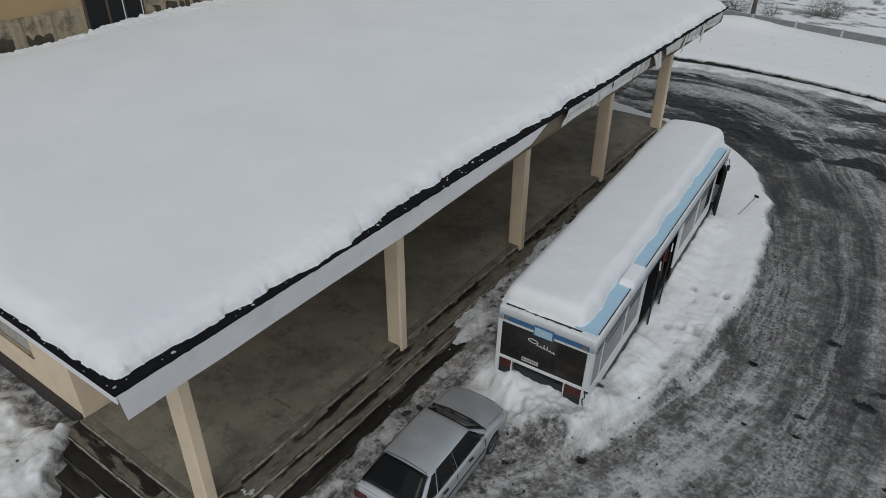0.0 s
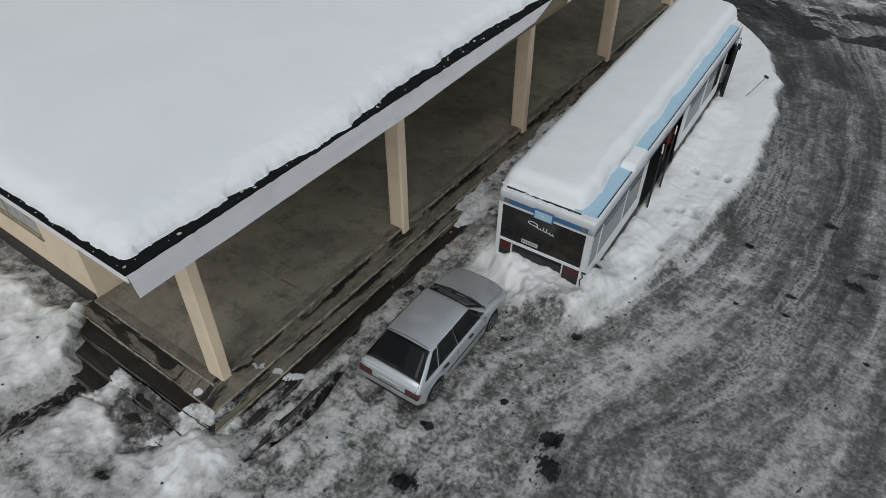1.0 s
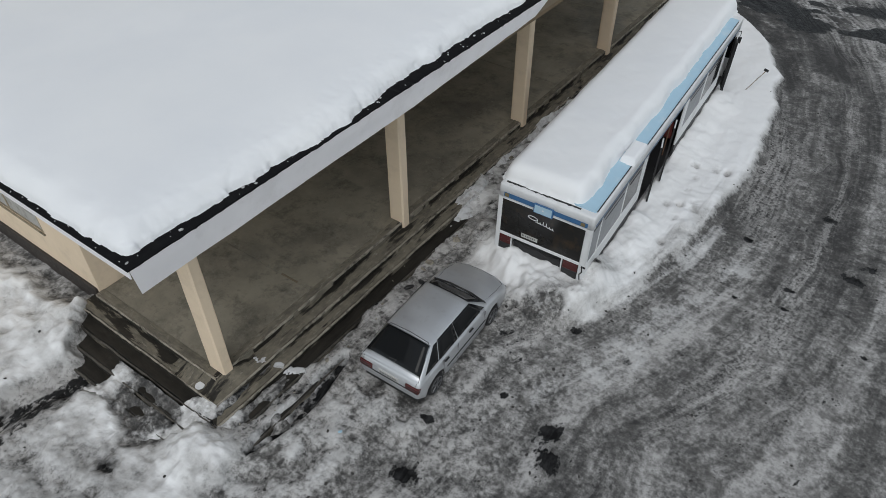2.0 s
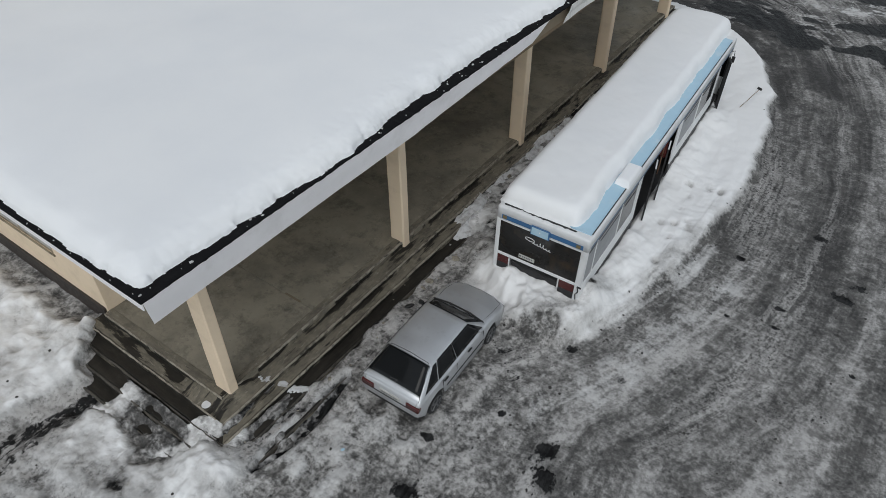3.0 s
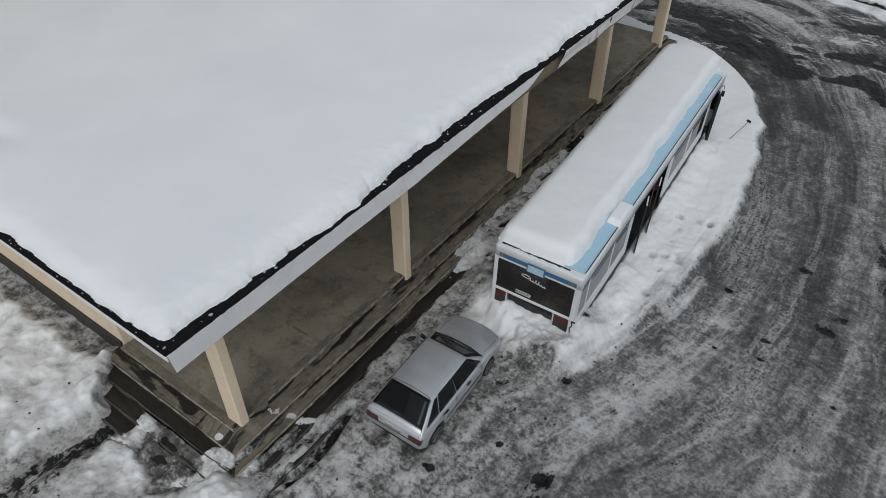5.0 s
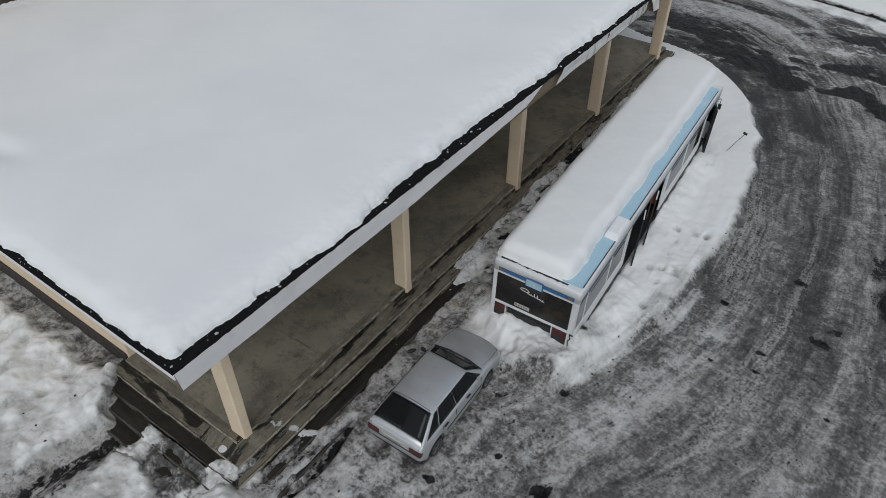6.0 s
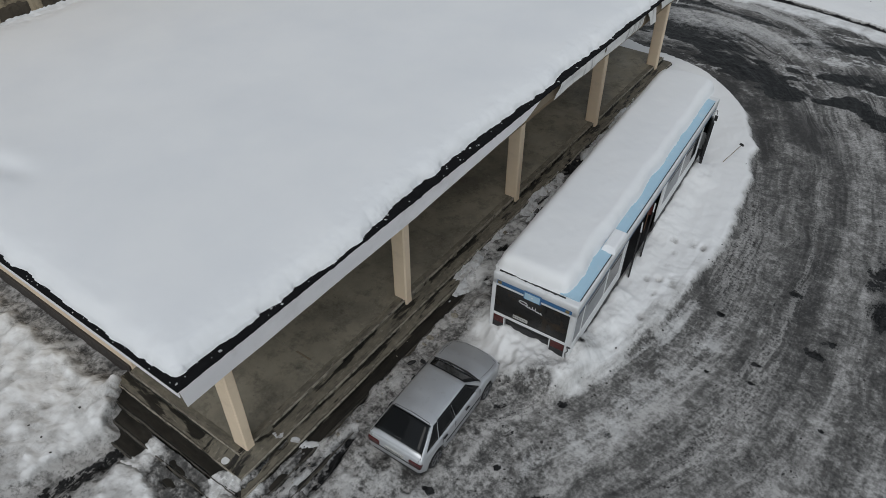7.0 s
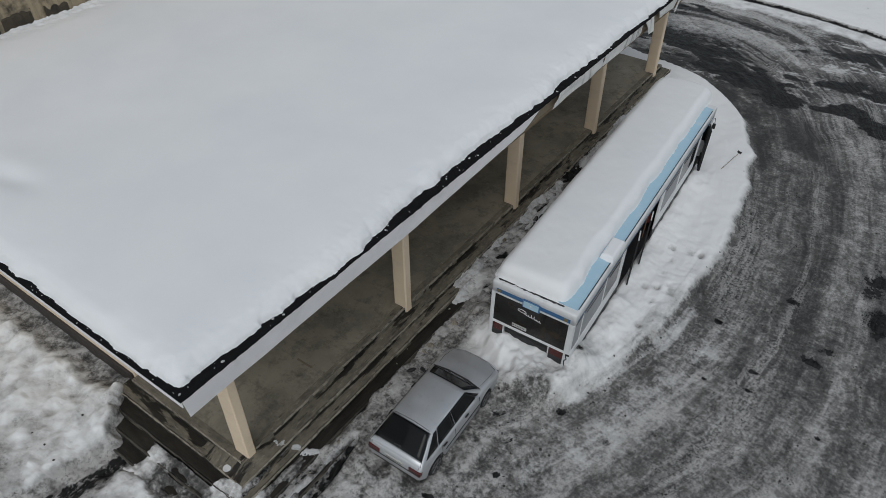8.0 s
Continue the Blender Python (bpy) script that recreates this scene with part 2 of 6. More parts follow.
# front edge, height and end edge of each step down from the porch floor
EDGES = ((0.30, 0.55, -7.0), (0.62, 0.39, -7.33), (0.97, 0.23, -7.70), (1.36, 0.08, -8.08))
DAMP = ((0.5, 0.12), (0.45, 0.2), (0.24, 0.02), (0.3, 0.0))
STEPS_FRONT = [step_material("front_step_concrete", "y", x - 0.36, x, *d) for (x, z, y), d in zip(EDGES, DAMP)]
DAMP_END = ((0.45, 0.14), (0.3, 0.0), (0.2, 0.0), (0.2, 0.0))
STEPS_END = [step_material("end_step_concrete", "x", y + 0.36, y, *d) for (x, z, y), d in zip(EDGES, DAMP_END)]
# the upright faces get a darker mix than the upper treads
RISER_FRONT = step_material("dark_front_riser", "y", -1.0, 2.0, 0.44, 0.0)
RISER_END = step_material("dark_end_riser", "x", -5.0, -9.0, 0.4, 0.0)
BRINK_FRONT = step_material("porch_edge_concrete", "y", -0.37, -0.12, 0.8, 0.0)
BRINK_END = step_material("porch_end_edge_concrete", "x", -6.36, -6.62, 0.8, 0.0)
CREAM = painted("cream_plaster", (0.8, 0.65, 0.48), (0.36, 0.27, 0.19), 0.3, 0.8, scale=1.2, grain=60, relief=0.25)
OCHRE = painted("ochre_plaster", (0.4, 0.285, 0.155), (0.2, 0.135, 0.08), 0.4, 0.85, scale=0.8, grain=50, relief=0.3)
STAINED = painted("stained_plaster", (0.33, 0.27, 0.185), (0.03, 0.026, 0.02), 0.95, 0.9, scale=1.9, grain=40, relief=0.4, spread_to=0.5)
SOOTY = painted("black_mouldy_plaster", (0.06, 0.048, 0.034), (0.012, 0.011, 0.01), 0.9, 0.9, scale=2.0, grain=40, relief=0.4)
BROWN = painted("brown_plinth_paint", (0.045, 0.037, 0.033), (0.02, 0.018, 0.016), 0.6, 0.7, scale=1.5)
SHEET = painted("white_fascia_sheet", (0.86, 0.845, 0.86), (0.4, 0.38, 0.36), 0.3, 0.6, scale=0.9, grain=8, relief=0.1)


def streaked_sheet():
    """White sheet metal with dark runs of rust and soot down it."""
    m, n, l, b = mat("stained_fascia_sheet", 0.6)
    mp = n.new("ShaderNodeMapping")
    mp.inputs["Scale"].default_value = (1.0, 5.5, 0.5)
    l.new(n.new("ShaderNodeTexCoord").outputs["Object"], mp.inputs["Vector"])
    c = mix(n, l, tex(n, l, 2.5, 6), (0.72, 0.715, 0.7), (0.6, 0.595, 0.575))
    runs = ramp(n, l, tex(n, l, 1.0, 8, vec=mp.outputs[0], rough=0.7), [(0.5, 0.0), (0.62, 0.85)])
    where = ramp(n, l, tex(n, l, 0.6, 4, vec=mp_off(n, l)), [(0.42, 0.1), (0.6, 1.0)])
    c = mix(n, l, math_node(n, l, "MULTIPLY", runs, where), c, (0.09, 0.078, 0.062))
    l.new(c, b.inputs["Base Color"])
    return m


SHEET_OLD = streaked_sheet()
FELT = painted("black_roofing_felt", (0.009, 0.009, 0.01), (0.022, 0.022, 0.022), 0.3, 0.95, scale=3, grain=90, relief=0.3)
FELT.node_tree.nodes["Principled BSDF"].inputs["Specular IOR Level"].default_value = 0.1
SOFFIT = painted("soffit_board", (0.2, 0.16, 0.11), (0.07, 0.055, 0.04), 0.5, 0.85)
WOOD = painted("weathered_board", (0.17, 0.12, 0.07), (0.05, 0.04, 0.03), 0.6, 0.85, scale=2)
NOSING = painted("pale_worn_concrete", (0.33, 0.3, 0.245), (0.06, 0.053, 0.043), 0.95, 0.85, scale=5.0, grain=30, relief=0.6, spread_to=0.47)
WET_NOSING = painted("wet_crumbling_concrete", (0.09, 0.08, 0.066), (0.02, 0.018, 0.015), 0.95, 0.7, scale=4.0, grain=30, relief=0.6, spread_to=0.46)
MILKY = painted("limewashed_window_glass", (0.42, 0.41, 0.385), (0.12, 0.115, 0.1), 0.8, 0.5, scale=3.5, relief=0, spread_to=0.48)
FROSTED = painted("dull_grey_glass", (0.2, 0.21, 0.215), (0.08, 0.08, 0.08), 0.7, 0.25, scale=1.2, relief=0)
DARK = plain("dark_void", (0.02, 0.02, 0.022), 0.5)
RUBBER = plain("black_rubber", (0.022, 0.022, 0.023), 0.75)
STEEL = plain("grey_steel", (0.35, 0.36, 0.37), 0.35, 0.9)


def glass_material(name, colour, rough=0.05):
    m, n, l, b = mat(name, rough)
    b.inputs["Base Color"].default_value = (*colour, 1)
    b.inputs["Transmission Weight"].default_value = 0.0
    b.inputs["Specular IOR Level"].default_value = 0.18
    return m


TINTED = glass_material("dark_glass", (0.012, 0.013, 0.014))


# ---- mesh helpers ----
def box(bm, x0, y0, z0, x1, y1, z1):
    vs = [bm.verts.new((x, y, z)) for z in (z0, z1) for y in (y0, y1) for x in (x0, x1)]
    for q in ((0, 2, 3, 1), (4, 5, 7, 6), (0, 1, 5, 4), (2, 6, 7, 3), (0, 4, 6, 2), (1, 3, 7, 5)):
        bm.faces.new([vs[k] for k in q])
    return vs


def rounded(bm, x0, y0, z0, x1, y1, z1, r=0.01, seg=1):
    t = bmesh.new()
    box(t, x0, y0, z0, x1, y1, z1)
    bmesh.ops.bevel(t, geom=list(t.edges), offset=r, segments=seg, affect="EDGES", profile=0.7)
    join(bm, t)


def join(bm, t, m=None):
    if m is not None:
        bmesh.ops.transform(t, matrix=m, verts=t.verts)
    me = bpy.data.meshes.new("tmp")
    t.to_mesh(me)
    t.free()
    bm.from_mesh(me)
    bpy.data.meshes.remove(me)


def tube(bm, a, b, r, r2=None, n=10):
    a, b = Vector(a), Vector(b)
    t = bmesh.new()
    d = b - a
    bmesh.ops.create_cone(t, cap_ends=True, segments=n, radius1=r, radius2=r if r2 is None else r2, depth=d.length)
    join(bm, t, Matrix.Translation((a + b) / 2) @ d.to_track_quat("Z", "Y").to_matrix().to_4x4())


def obj(name, bm, material, smooth=False):
    me = bpy.data.meshes.new(name)
    bmesh.ops.recalc_face_normals(bm, faces=bm.faces)
    bm.to_mesh(me)
    bm.free()
    for m in material if isinstance(material, (list, tuple)) else [material]:
        me.materials.append(m)
    if smooth:
        me.shade_smooth()
    return new(name, me)


def part(name, bm, material, parent, label="", smooth=False):
    ob = obj(name, bm, material, smooth)
    ob.parent = parent
    return tagged(ob, label)


def thing(name, label, category, m=None, group="", kind=""):
    e = new(name)
    e.empty_display_size = 0.2
    if m is not None:
        e.matrix_world = m
    return tagged(e, label, category, group, kind)


def slab(x0, y0, z0, x1, y1, z1, r=0.0):
    bm = bmesh.new()
    rounded(bm, x0, y0, z0, x1, y1, z1, r) if r else box(bm, x0, y0, z0, x1, y1, z1)
    return bm


# ---- value noise on arrays ----
def hash2(i, j, seed):
    h = np.sin(i * 127.1 + j * 311.7 + seed * 74.7) * 43758.5453
    return h - np.floor(h)


def vnoise(x, y, seed=0):
    i, j = np.floor(x), np.floor(y)
    u, v = x - i, y - j
    u, v = u * u * u * (u * (u * 6 - 15) + 10), v * v * v * (v * (v * 6 - 15) + 10)
    a, b = hash2(i, j, seed), hash2(i + 1, j, seed)
    c, d = hash2(i, j + 1, seed), hash2(i + 1, j + 1, seed)
    return (a + (b - a) * u) * (1 - v) + (c + (d - c) * u) * v


def fbm(x, y, seed=0, octaves=4):
    s, a, tot = 0, 1.0, 0
    for k in range(octaves):
        s = s + a * vnoise(x, y, seed + k * 13)
        x, y = 2.03 * (0.8 * x - 0.6 * y) + 1.7, 2.03 * (0.6 * x + 0.8 * y) + 9.2
        tot += a
        a *= 0.5
    return s / tot


def smooth(a, b, v):
    t = np.clip((v - a) / (b - a), 0, 1)
    return t * t * (3 - 2 * t)


def soft_min(fields, k):
    """A minimum with its creases rounded off."""
    m = np.minimum.reduce(fields)
    return m - np.log(sum(np.exp(-k * np.minimum(f - m, 50)) for f in fields)) / k


def sheet(name, X, Y, Z, material, smooth_shade=True, keep=None):
    """A grid surface from arrays; keep: which cells stay."""
    ny, nx = X.shape
    co = np.stack([X, Y, Z], -1).reshape(-1, 3)
    idx = np.arange(nx * ny).reshape(ny, nx)
    q = np.stack([idx[:-1, :-1], idx[:-1, 1:], idx[1:, 1:], idx[1:, :-1]], -1)
    q = q[keep] if keep is not None else q.reshape(-1, 4)
    me = bpy.data.meshes.new(name)
    me.from_pydata(co.tolist(), [], q.tolist())
    me.materials.append(material)
    if smooth_shade:
        me.shade_smooth()
    return new(name, me)


def covered(ob, u, v, snowy, dark, pale, churned):
    """Gives a sheet of the ground's material its directions and its cover of snow, wet and slush."""
    loops = np.empty(len(ob.data.loops), np.int32)
    ob.data.loops.foreach_get("vertex_index", loops)
    ob.data.uv_layers.new(name="UVMap").data.foreach_set("uv", np.stack([u.ravel()[loops], v.ravel()[loops]], -1).astype(np.float32).ravel())
    rgba = np.stack([np.broadcast_to(c, u.shape).ravel() for c in (snowy, dark, pale, churned)], -1).astype(np.float32)
    ob.data.color_attributes.new("cover", "FLOAT_COLOR", "POINT").data.foreach_set("color", rgba.ravel())


# ---- the ground: one sheet from the porch to the horizon ----
def spaced(lo, fine, hi, step, far):
    """Close steps up to fine, half as close up to hi, then wider and wider."""
    mid = list(np.arange(lo, fine, step)) + list(np.arange(fine, hi + step, step * 1.8))
    left, right, s = [], [], step * 1.5
    x0, x1 = lo, hi
    while x0 > -far or x1 < far:
        s *= 1.22
        x0 -= s
        x1 += s
        left.append(x0)
        right.append(x1)
    return np.array(left[::-1] + mid + right)


def tracks(x, y):
    """Across and along the wheel tracks: fanning past the bus, then bending round the end of the porch."""
    far = np.maximum(y - 7.0, 0) * 0.55
    u = np.hypot(x + 1.0, far) * np.sign(x + 1.0 + far) + 0.03 * np.clip(6.0 - y, 0, 8) ** 2 * smooth(14, 7, x)
    v = np.where(y > 7.0, 7.0 + 8 * np.arctan2(far, np.maximum(x + 1.0, 0.01)), y)
    return u, v


def island_edge(y):
    """How far the snow beside the bus reaches towards the road."""
    ys = [-3.0, -1.2, -0.5, 0.3, 1.7, 3.06, 4.3, 5.9, 7.6, 9.4, 11.3, 13.3, 15.5, 18.1, 20.1, 20.8, 21.3, 21.9, 22.3]
    xs = [1.0, 2.2, 3.9, 5.5, 5.95, 6.35, 6.65, 6.8, 6.9, 6.85, 6.7, 6.35, 5.85, 4.7, 2.9, 1.3, -1.2, -3.3, -6.0]
    return np.interp(y, ys, xs, left=-9.0, right=-9.0)


def near_path(x, y, points):
    """How deep inside a winding band (x, y, half width, ...) a place lies: 1 on its middle line, 0 on its brink, and falling on outside."""
    best = np.full_like(x, -9.0)
    for (x0, y0, r0), (x1, y1, r1) in zip(points, points[1:]):
        dx, dy = x1 - x0, y1 - y0
        f = np.clip(((x - x0) * dx + (y - y0) * dy) / (dx * dx + dy * dy), 0, 1)
        best = np.maximum(best, 1 - np.hypot(x - x0 - f * dx, y - y0 - f * dy) / (r0 + (r1 - r0) * f))
    return best


# dark wet patches and clods on the ice, and painted shade by the car's front wheel: x, y, half width, half length
WET_AND_SHADE = [
    (9.29, 7.84, 0.26, 0.16), (10.7, 6.32, 0.34, 0.2), (10.45, 5.6, 0.3, 0.17), (11.4, 10.3, 0.6, 1.1), (11.8, 8.4, 0.5, 0.9), (7.7, 5.6, 0.16, 0.1),
    (9.2, 3.5, 0.2, 0.09), (9.15, 4.25, 0.2, 0.09), (8.1, 3.18, 0.09, 0.07), (11.27, 3.0, 0.14, 0.12), (6.68, -0.4, 0.2, 0.15), (6.5, -3.6, 0.4, 0.42), (6.25, -3.1, 0.26, 0.28),
    (4.3, -5.7, 0.36, 0.26), (-0.65, -9.1, 0.26, 0.18), (4.9, -2.88, 0.13, 0.11), (5.36, -0.25, 0.16, 0.12), (4.98, 1.32, 0.12, 0.11), (4.0, -1.2, 0.3, 0.25),
    (3.9, -4.4, 0.22, 0.12), (0.4, -7.2, 0.2, 0.14),
]

FLOOR_Z = 0.72
Y0, Y1 = -6.62, 19.9
gx, gy = spaced(-11.0, 12.5, 16.0, 0.05, 900.0), spaced(-11.5, 9.0, 50.0, 0.05, 900.0)
GX, GY = np.meshgrid(gx, gy)
UU, VV = tracks(GX, GY)
w = fbm(GX * 0.9, GY * 0.9, 5, 4) - 0.5
lump = fbm(GX * 1.7, GY * 1.7, 2, 5) - 0.5
clod = fbm(GX * 4.2, GY * 4.2, 9, 4) - 0.5
crumble = fbm(GX * 2.6, GY * 2.6, 8, 5) - 0.5
rut = fbm(UU * 1.6, VV * 0.15, 21, 4) - 0.5
serrate = fbm(UU * 2.6, VV * 0.5, 23, 4) - 0.5
chunk = fbm(GX * 2.4, GY * 2.4, 25, 6) - 0.5
nub = fbm(GX * 6.5, GY * 6.5, 27, 3) - 0.5
fine = fbm(GX * 9.0, GY * 9.0, 29, 2) - 0.5
close = smooth(60, 30, np.hypot(GX - 3, GY - 12))
# snow round the bus, the heap ploughed up behind it, and what slid against the steps
past = island_edge(GY) - GX + w * 0.45
crisp = smooth(4.0, 8.0, GY)
isl = smooth(-0.25 + 0.15 * crisp, 0.7 - 0.25 * crisp, past) * smooth(-1.7, -0.6, GY + 1.5 * w)
isl = isl * smooth(1.0, 2.4, GX + 7.0 * smooth(12.0, 20.0, GY) + 1.0 * w)
brink = np.interp(GX, [1.0, 1.5, 2.2, 3.0, 3.4, 3.85, 4.4, 4.9, 5.25, 5.6], [1.4, 0.55, 0.2, -0.15, -0.5, -0.75, -0.78, -0.55, -0.05, 0.9])
heap = smooth(-0.1, 0.75, GY - brink + 0.5 * crumble + 0.3 * w) * smooth(2.4, 0.9, GY) * smooth(0.9, 1.5, GX + 0.5 * w) * smooth(5.9, 5.1, GX + 0.4 * w)
drift = smooth(0.9, 2.2, GY + 0.8 * w) * smooth(13.0, 10.5, GY + w) * smooth(-0.35, 0.25, GX + 0.5 * w - 0.12 * np.clip(3.5 - GY, 0, 3)) * smooth(3.2, 2.0, GX)
# the yard's near corner and the bank along the end wall
bound = np.interp(GX, [-3.3, -2.8, -2.25, -1.7, -0.8, 0.0, 0.4, 1.5, 3.0], [-8.9, -8.0, -7.5, -8.1, -8.2, -7.7, -7.1, -7.9, -8.3])
near = smooth(-0.1, 0.45, bound - GY + 0.9 * w + 0.8 * crumble) * smooth(4.2, 0.8, GX + 3.0 * w - 0.1 * (GY + 8)) * smooth(-3.4, -2.9, GX + 0.5 * w)
corner = np.exp(-(((GX - 0.66 - 0.4 * w) / 0.8) ** 4 + ((GY + 7.62 + 0.4 * w) / 0.56) ** 2))
bank = np.interp(GY, [-12.0, -9.9, -9.2, -8.5, -7.9, -7.3, -6.8], [-4.9, -4.1, -3.85, -3.6, -3.45, -4.1, -4.75])
left = smooth(-0.1, 0.4, bank - GX + 0.7 * w + 0.5 * crumble)
lane = smooth(-7.5, -6.9, GY + 0.5 * w) * smooth(-4.6, -5.2, GX)
kerb_line = GY - (32.55 - 0.02 * (GX - 1.0) ** 2 - 0.05 * GX)
field = smooth(0.0, 0.14, kerb_line + 0.25 * w)
base = 0.15 * smooth(4.3, 1.3, GX) * smooth(30, 22, GY)
mess = smooth(7.0, 4.0, GX + 0.35 * (GY + 2)) * smooth(2.0, 0.0, GY)
base = base * smooth(-8.0, -7.1, GY)
base = base + 0.1 * smooth(0.9, 1.02, GX + 0.22 * (chunk + crumble)) * smooth(2.3, 1.3, GX) * smooth(-5.6, -4.6, GY + w) * smooth(2.5, 1.0, GY)
GZ = base + (0.07 * rut + 0.05 * serrate + (0.05 + 0.12 * mess) * chunk) * close
GZ = GZ + isl * (0.26 + 0.06 * lump + 0.02 * clod + (0.05 * chunk + 0.03 * nub + 0.03 * fine) * smooth(1.7, 0.4, past) * smooth(10.0, 5.0, GY)) + heap * (0.5 + 0.15 * lump + 0.1 * crumble + 0.05 * nub + 0.05 * fine)
GZ = np.maximum(GZ, drift * (0.46 + 0.18 * lump + 0.12 * chunk + 0.04 * nub + 0.02 * fine))
GZ = GZ + near * (0.2 + 0.22 * lump + 0.16 * crumble + 0.06 * nub + 0.04 * fine) + corner * (0.42 + 0.14 * crumble + 0.05 * nub + 0.03 * fine) + left * (1 - 0.65 * lane) * (0.3 + 0.3 * lump + 0.16 * crumble + 0.05 * nub + 0.3 * smooth(-8.6, -7.6, GY) * smooth(-5.6, -4.8, GX))
GZ = GZ + field * 0.55 * np.exp(-(((GX + 2.6 + 0.6 * w) / 3.0) ** 2 + ((GY - 41.2) / 1.1) ** 2))
GZ = GZ + field * (0.15 + 0.15 * smooth(0.0, 1.2, kerb_line) + 0.25 * smooth(0.5, 8.0, kerb_line) + 0.04 * lump * close)
bus_c, bus_s = math.cos(radians(3.3)), math.sin(radians(3.3))
BUX, BUY = (GX - 3.65) * bus_c + (GY - 0.62) * bus_s, (GY - 0.62) * bus_c - (GX - 3.65) * bus_s
beside_bus = smooth(1.17, 1.25, BUX) * smooth(2.3, 1.25, BUX + 0.5 * w) * smooth(-0.1, 0.6, BUY) * smooth(12.6, 11.5, BUY)
GZ = GZ + beside_bus * (0.3 + 0.12 * lump + 0.05 * chunk) * (1 - 0.6 * smooth(3.5, 4.0, BUY) * smooth(7.2, 6.7, BUY))
steps_rng = random.Random(12)
prints = np.zeros_like(GX)
dab = np.clip(0.5 + 2.2 * (fbm(GX * 5.0, GY * 5.0, 33, 3) - 0.5), 0, 1.2)
for px, py, size in [(5.28, 7.69, 1.3), (5.9, 7.97, 1.5), (6.2, 8.0, 1.0), (5.98, 5.8, 1.7), (5.28, 5.46, 0.9), (5.75, 5.0, 1.1), (5.5, 6.4, 0.8)] + [(5.2 + 0.7 * f + steps_rng.gauss(0, 0.3), 1.4 + 6.0 * f + steps_rng.gauss(0, 0.4), 0.8) for f in np.linspace(0, 1, 6)]:
    tread_mark = np.exp(-(((GX - px) / (0.11 * size)) ** 2 + ((GY - py) / (0.15 * size)) ** 2)) * isl * dab
    GZ = GZ - 0.14 * tread_mark
    prints = np.maximum(prints, tread_mark)
GZ = np.where((GX < -0.2) & (GX > -15.0) & (GY > -6.4) & (GY < 19.8), -0.1, GZ)
wet_shade = np.zeros_like(GX)
for x, y, a, c in WET_AND_SHADE:
    wet_shade = np.maximum(wet_shade, np.exp(-(((GX - x) / a) ** 2 + ((GY - y) / c) ** 2)))
wet_shade = wet_shade * np.clip(0.35 + 1.3 * fbm(GX * 3.3, GY * 3.3, 77, 4), 0, 1.15)
trod = smooth(-0.1, 0.7, near_path(GX, GY, [(-3.1, -8.2, 0.45), (-3.1, -8.7, 0.5), (-3.3, -9.4, 0.6), (-3.35, -10.4, 0.7), (-3.6, -11.5, 0.8)]) + 0.9 * crumble + 0.6 * w)
tail = smooth(1.0, 0.4, np.hypot((GX - 2.75) / 1.25, (GY + 4.75) / 0.6) + 1.2 * crumble)
GZ = GZ - 0.03 * wet_shade - 0.05 * trod + 0.12 * tail
# how far snow covers it, how dark the ground is (mostly wet, in places painted shade), how pale the slush is
streak = fbm(UU * 1.3, VV * 0.1, 41, 4)
fray = smooth(1.9, 0.0, past) * (0.12 + 0.88 * smooth(10.0, 4.5, GY))
smear = fbm(UU * 3.4, VV * 0.22, 34, 5) - 0.5
snow_cover = np.maximum.reduce([
    isl * (1.05 - 0.3 * fray + (1.6 * smear + 0.6 * serrate + 0.4 * chunk) * fray),
    smooth(-1.3, 0.2, past) * smooth(0.9, 0.0, past) * smooth(7.0, 4.5, GY) * smooth(-1.5, 0.5, GY) * (0.3 + 1.7 * smear + 0.5 * chunk),
    heap * (0.62 + 0.8 * crumble + 0.5 * nub) * (1 - 0.4 * smooth(3.6, 2.8, GX + w) * smooth(1.0, 0.3, GY)),
    drift * (0.46 + 0.3 * smooth(4.5, 2.0, GY) + 1.1 * chunk),
    near * (0.78 + 0.9 * crumble) * (1 - 0.35 * smooth(-8.8, -9.8, GY + w)),
    corner * (0.98 + 0.7 * crumble),
    left * (0.84 + 0.75 * crumble - lane * (0.68 - 0.9 * chunk)) * (1 - 0.35 * smooth(-9.4, -10.4, GY + w)),
    field * (1.1 + 0.15 * lump)])
snow_cover = snow_cover * (1 - 0.9 * trod) * (1 - 0.75 * np.exp(-(((GX - 1.2 - w) / 1.3) ** 2 + ((GY - 48.0) / 0.8) ** 2)))
snow_cover = np.maximum(snow_cover, 0.5 * smooth(23.5, 27.0, GY) * smooth(-0.2, -3.0, kerb_line - 0.6) * smooth(0.45, 0.62, streak))
snow_cover = np.maximum(snow_cover, (0.86 + 0.5 * lump) * smooth(-2.1, -1.3, kerb_line + 1.2 * w) * smooth(0.0, -0.3, kerb_line))
litter = smooth(0.58, 0.7, fbm(GX * 0.7, GY * 1.3, 46, 5)) * smooth(10.5, 12.5, kerb_line)
snow_cover = snow_cover * (1 - 0.5 * litter - 0.12 * smooth(10.5, 12.5, kerb_line))
dark_cover = np.maximum(np.maximum(0.9 * wet_shade, 0.6 * trod), 0.16 * smooth(0.52, 0.7, fbm(UU * 0.7 + 3, VV * 0.12, 51, 4)))
kerf = near_path(GX, GY, [(1.42, -7.25, 0.08), (1.46, -6.6, 0.2), (1.52, -5.8, 0.26), (1.48, -5.0, 0.24), (1.42, -4.2, 0.12)])
trench = smooth(-0.1, 0.5, kerf + 0.9 * chunk)
dark_cover = np.maximum(dark_cover, trench)
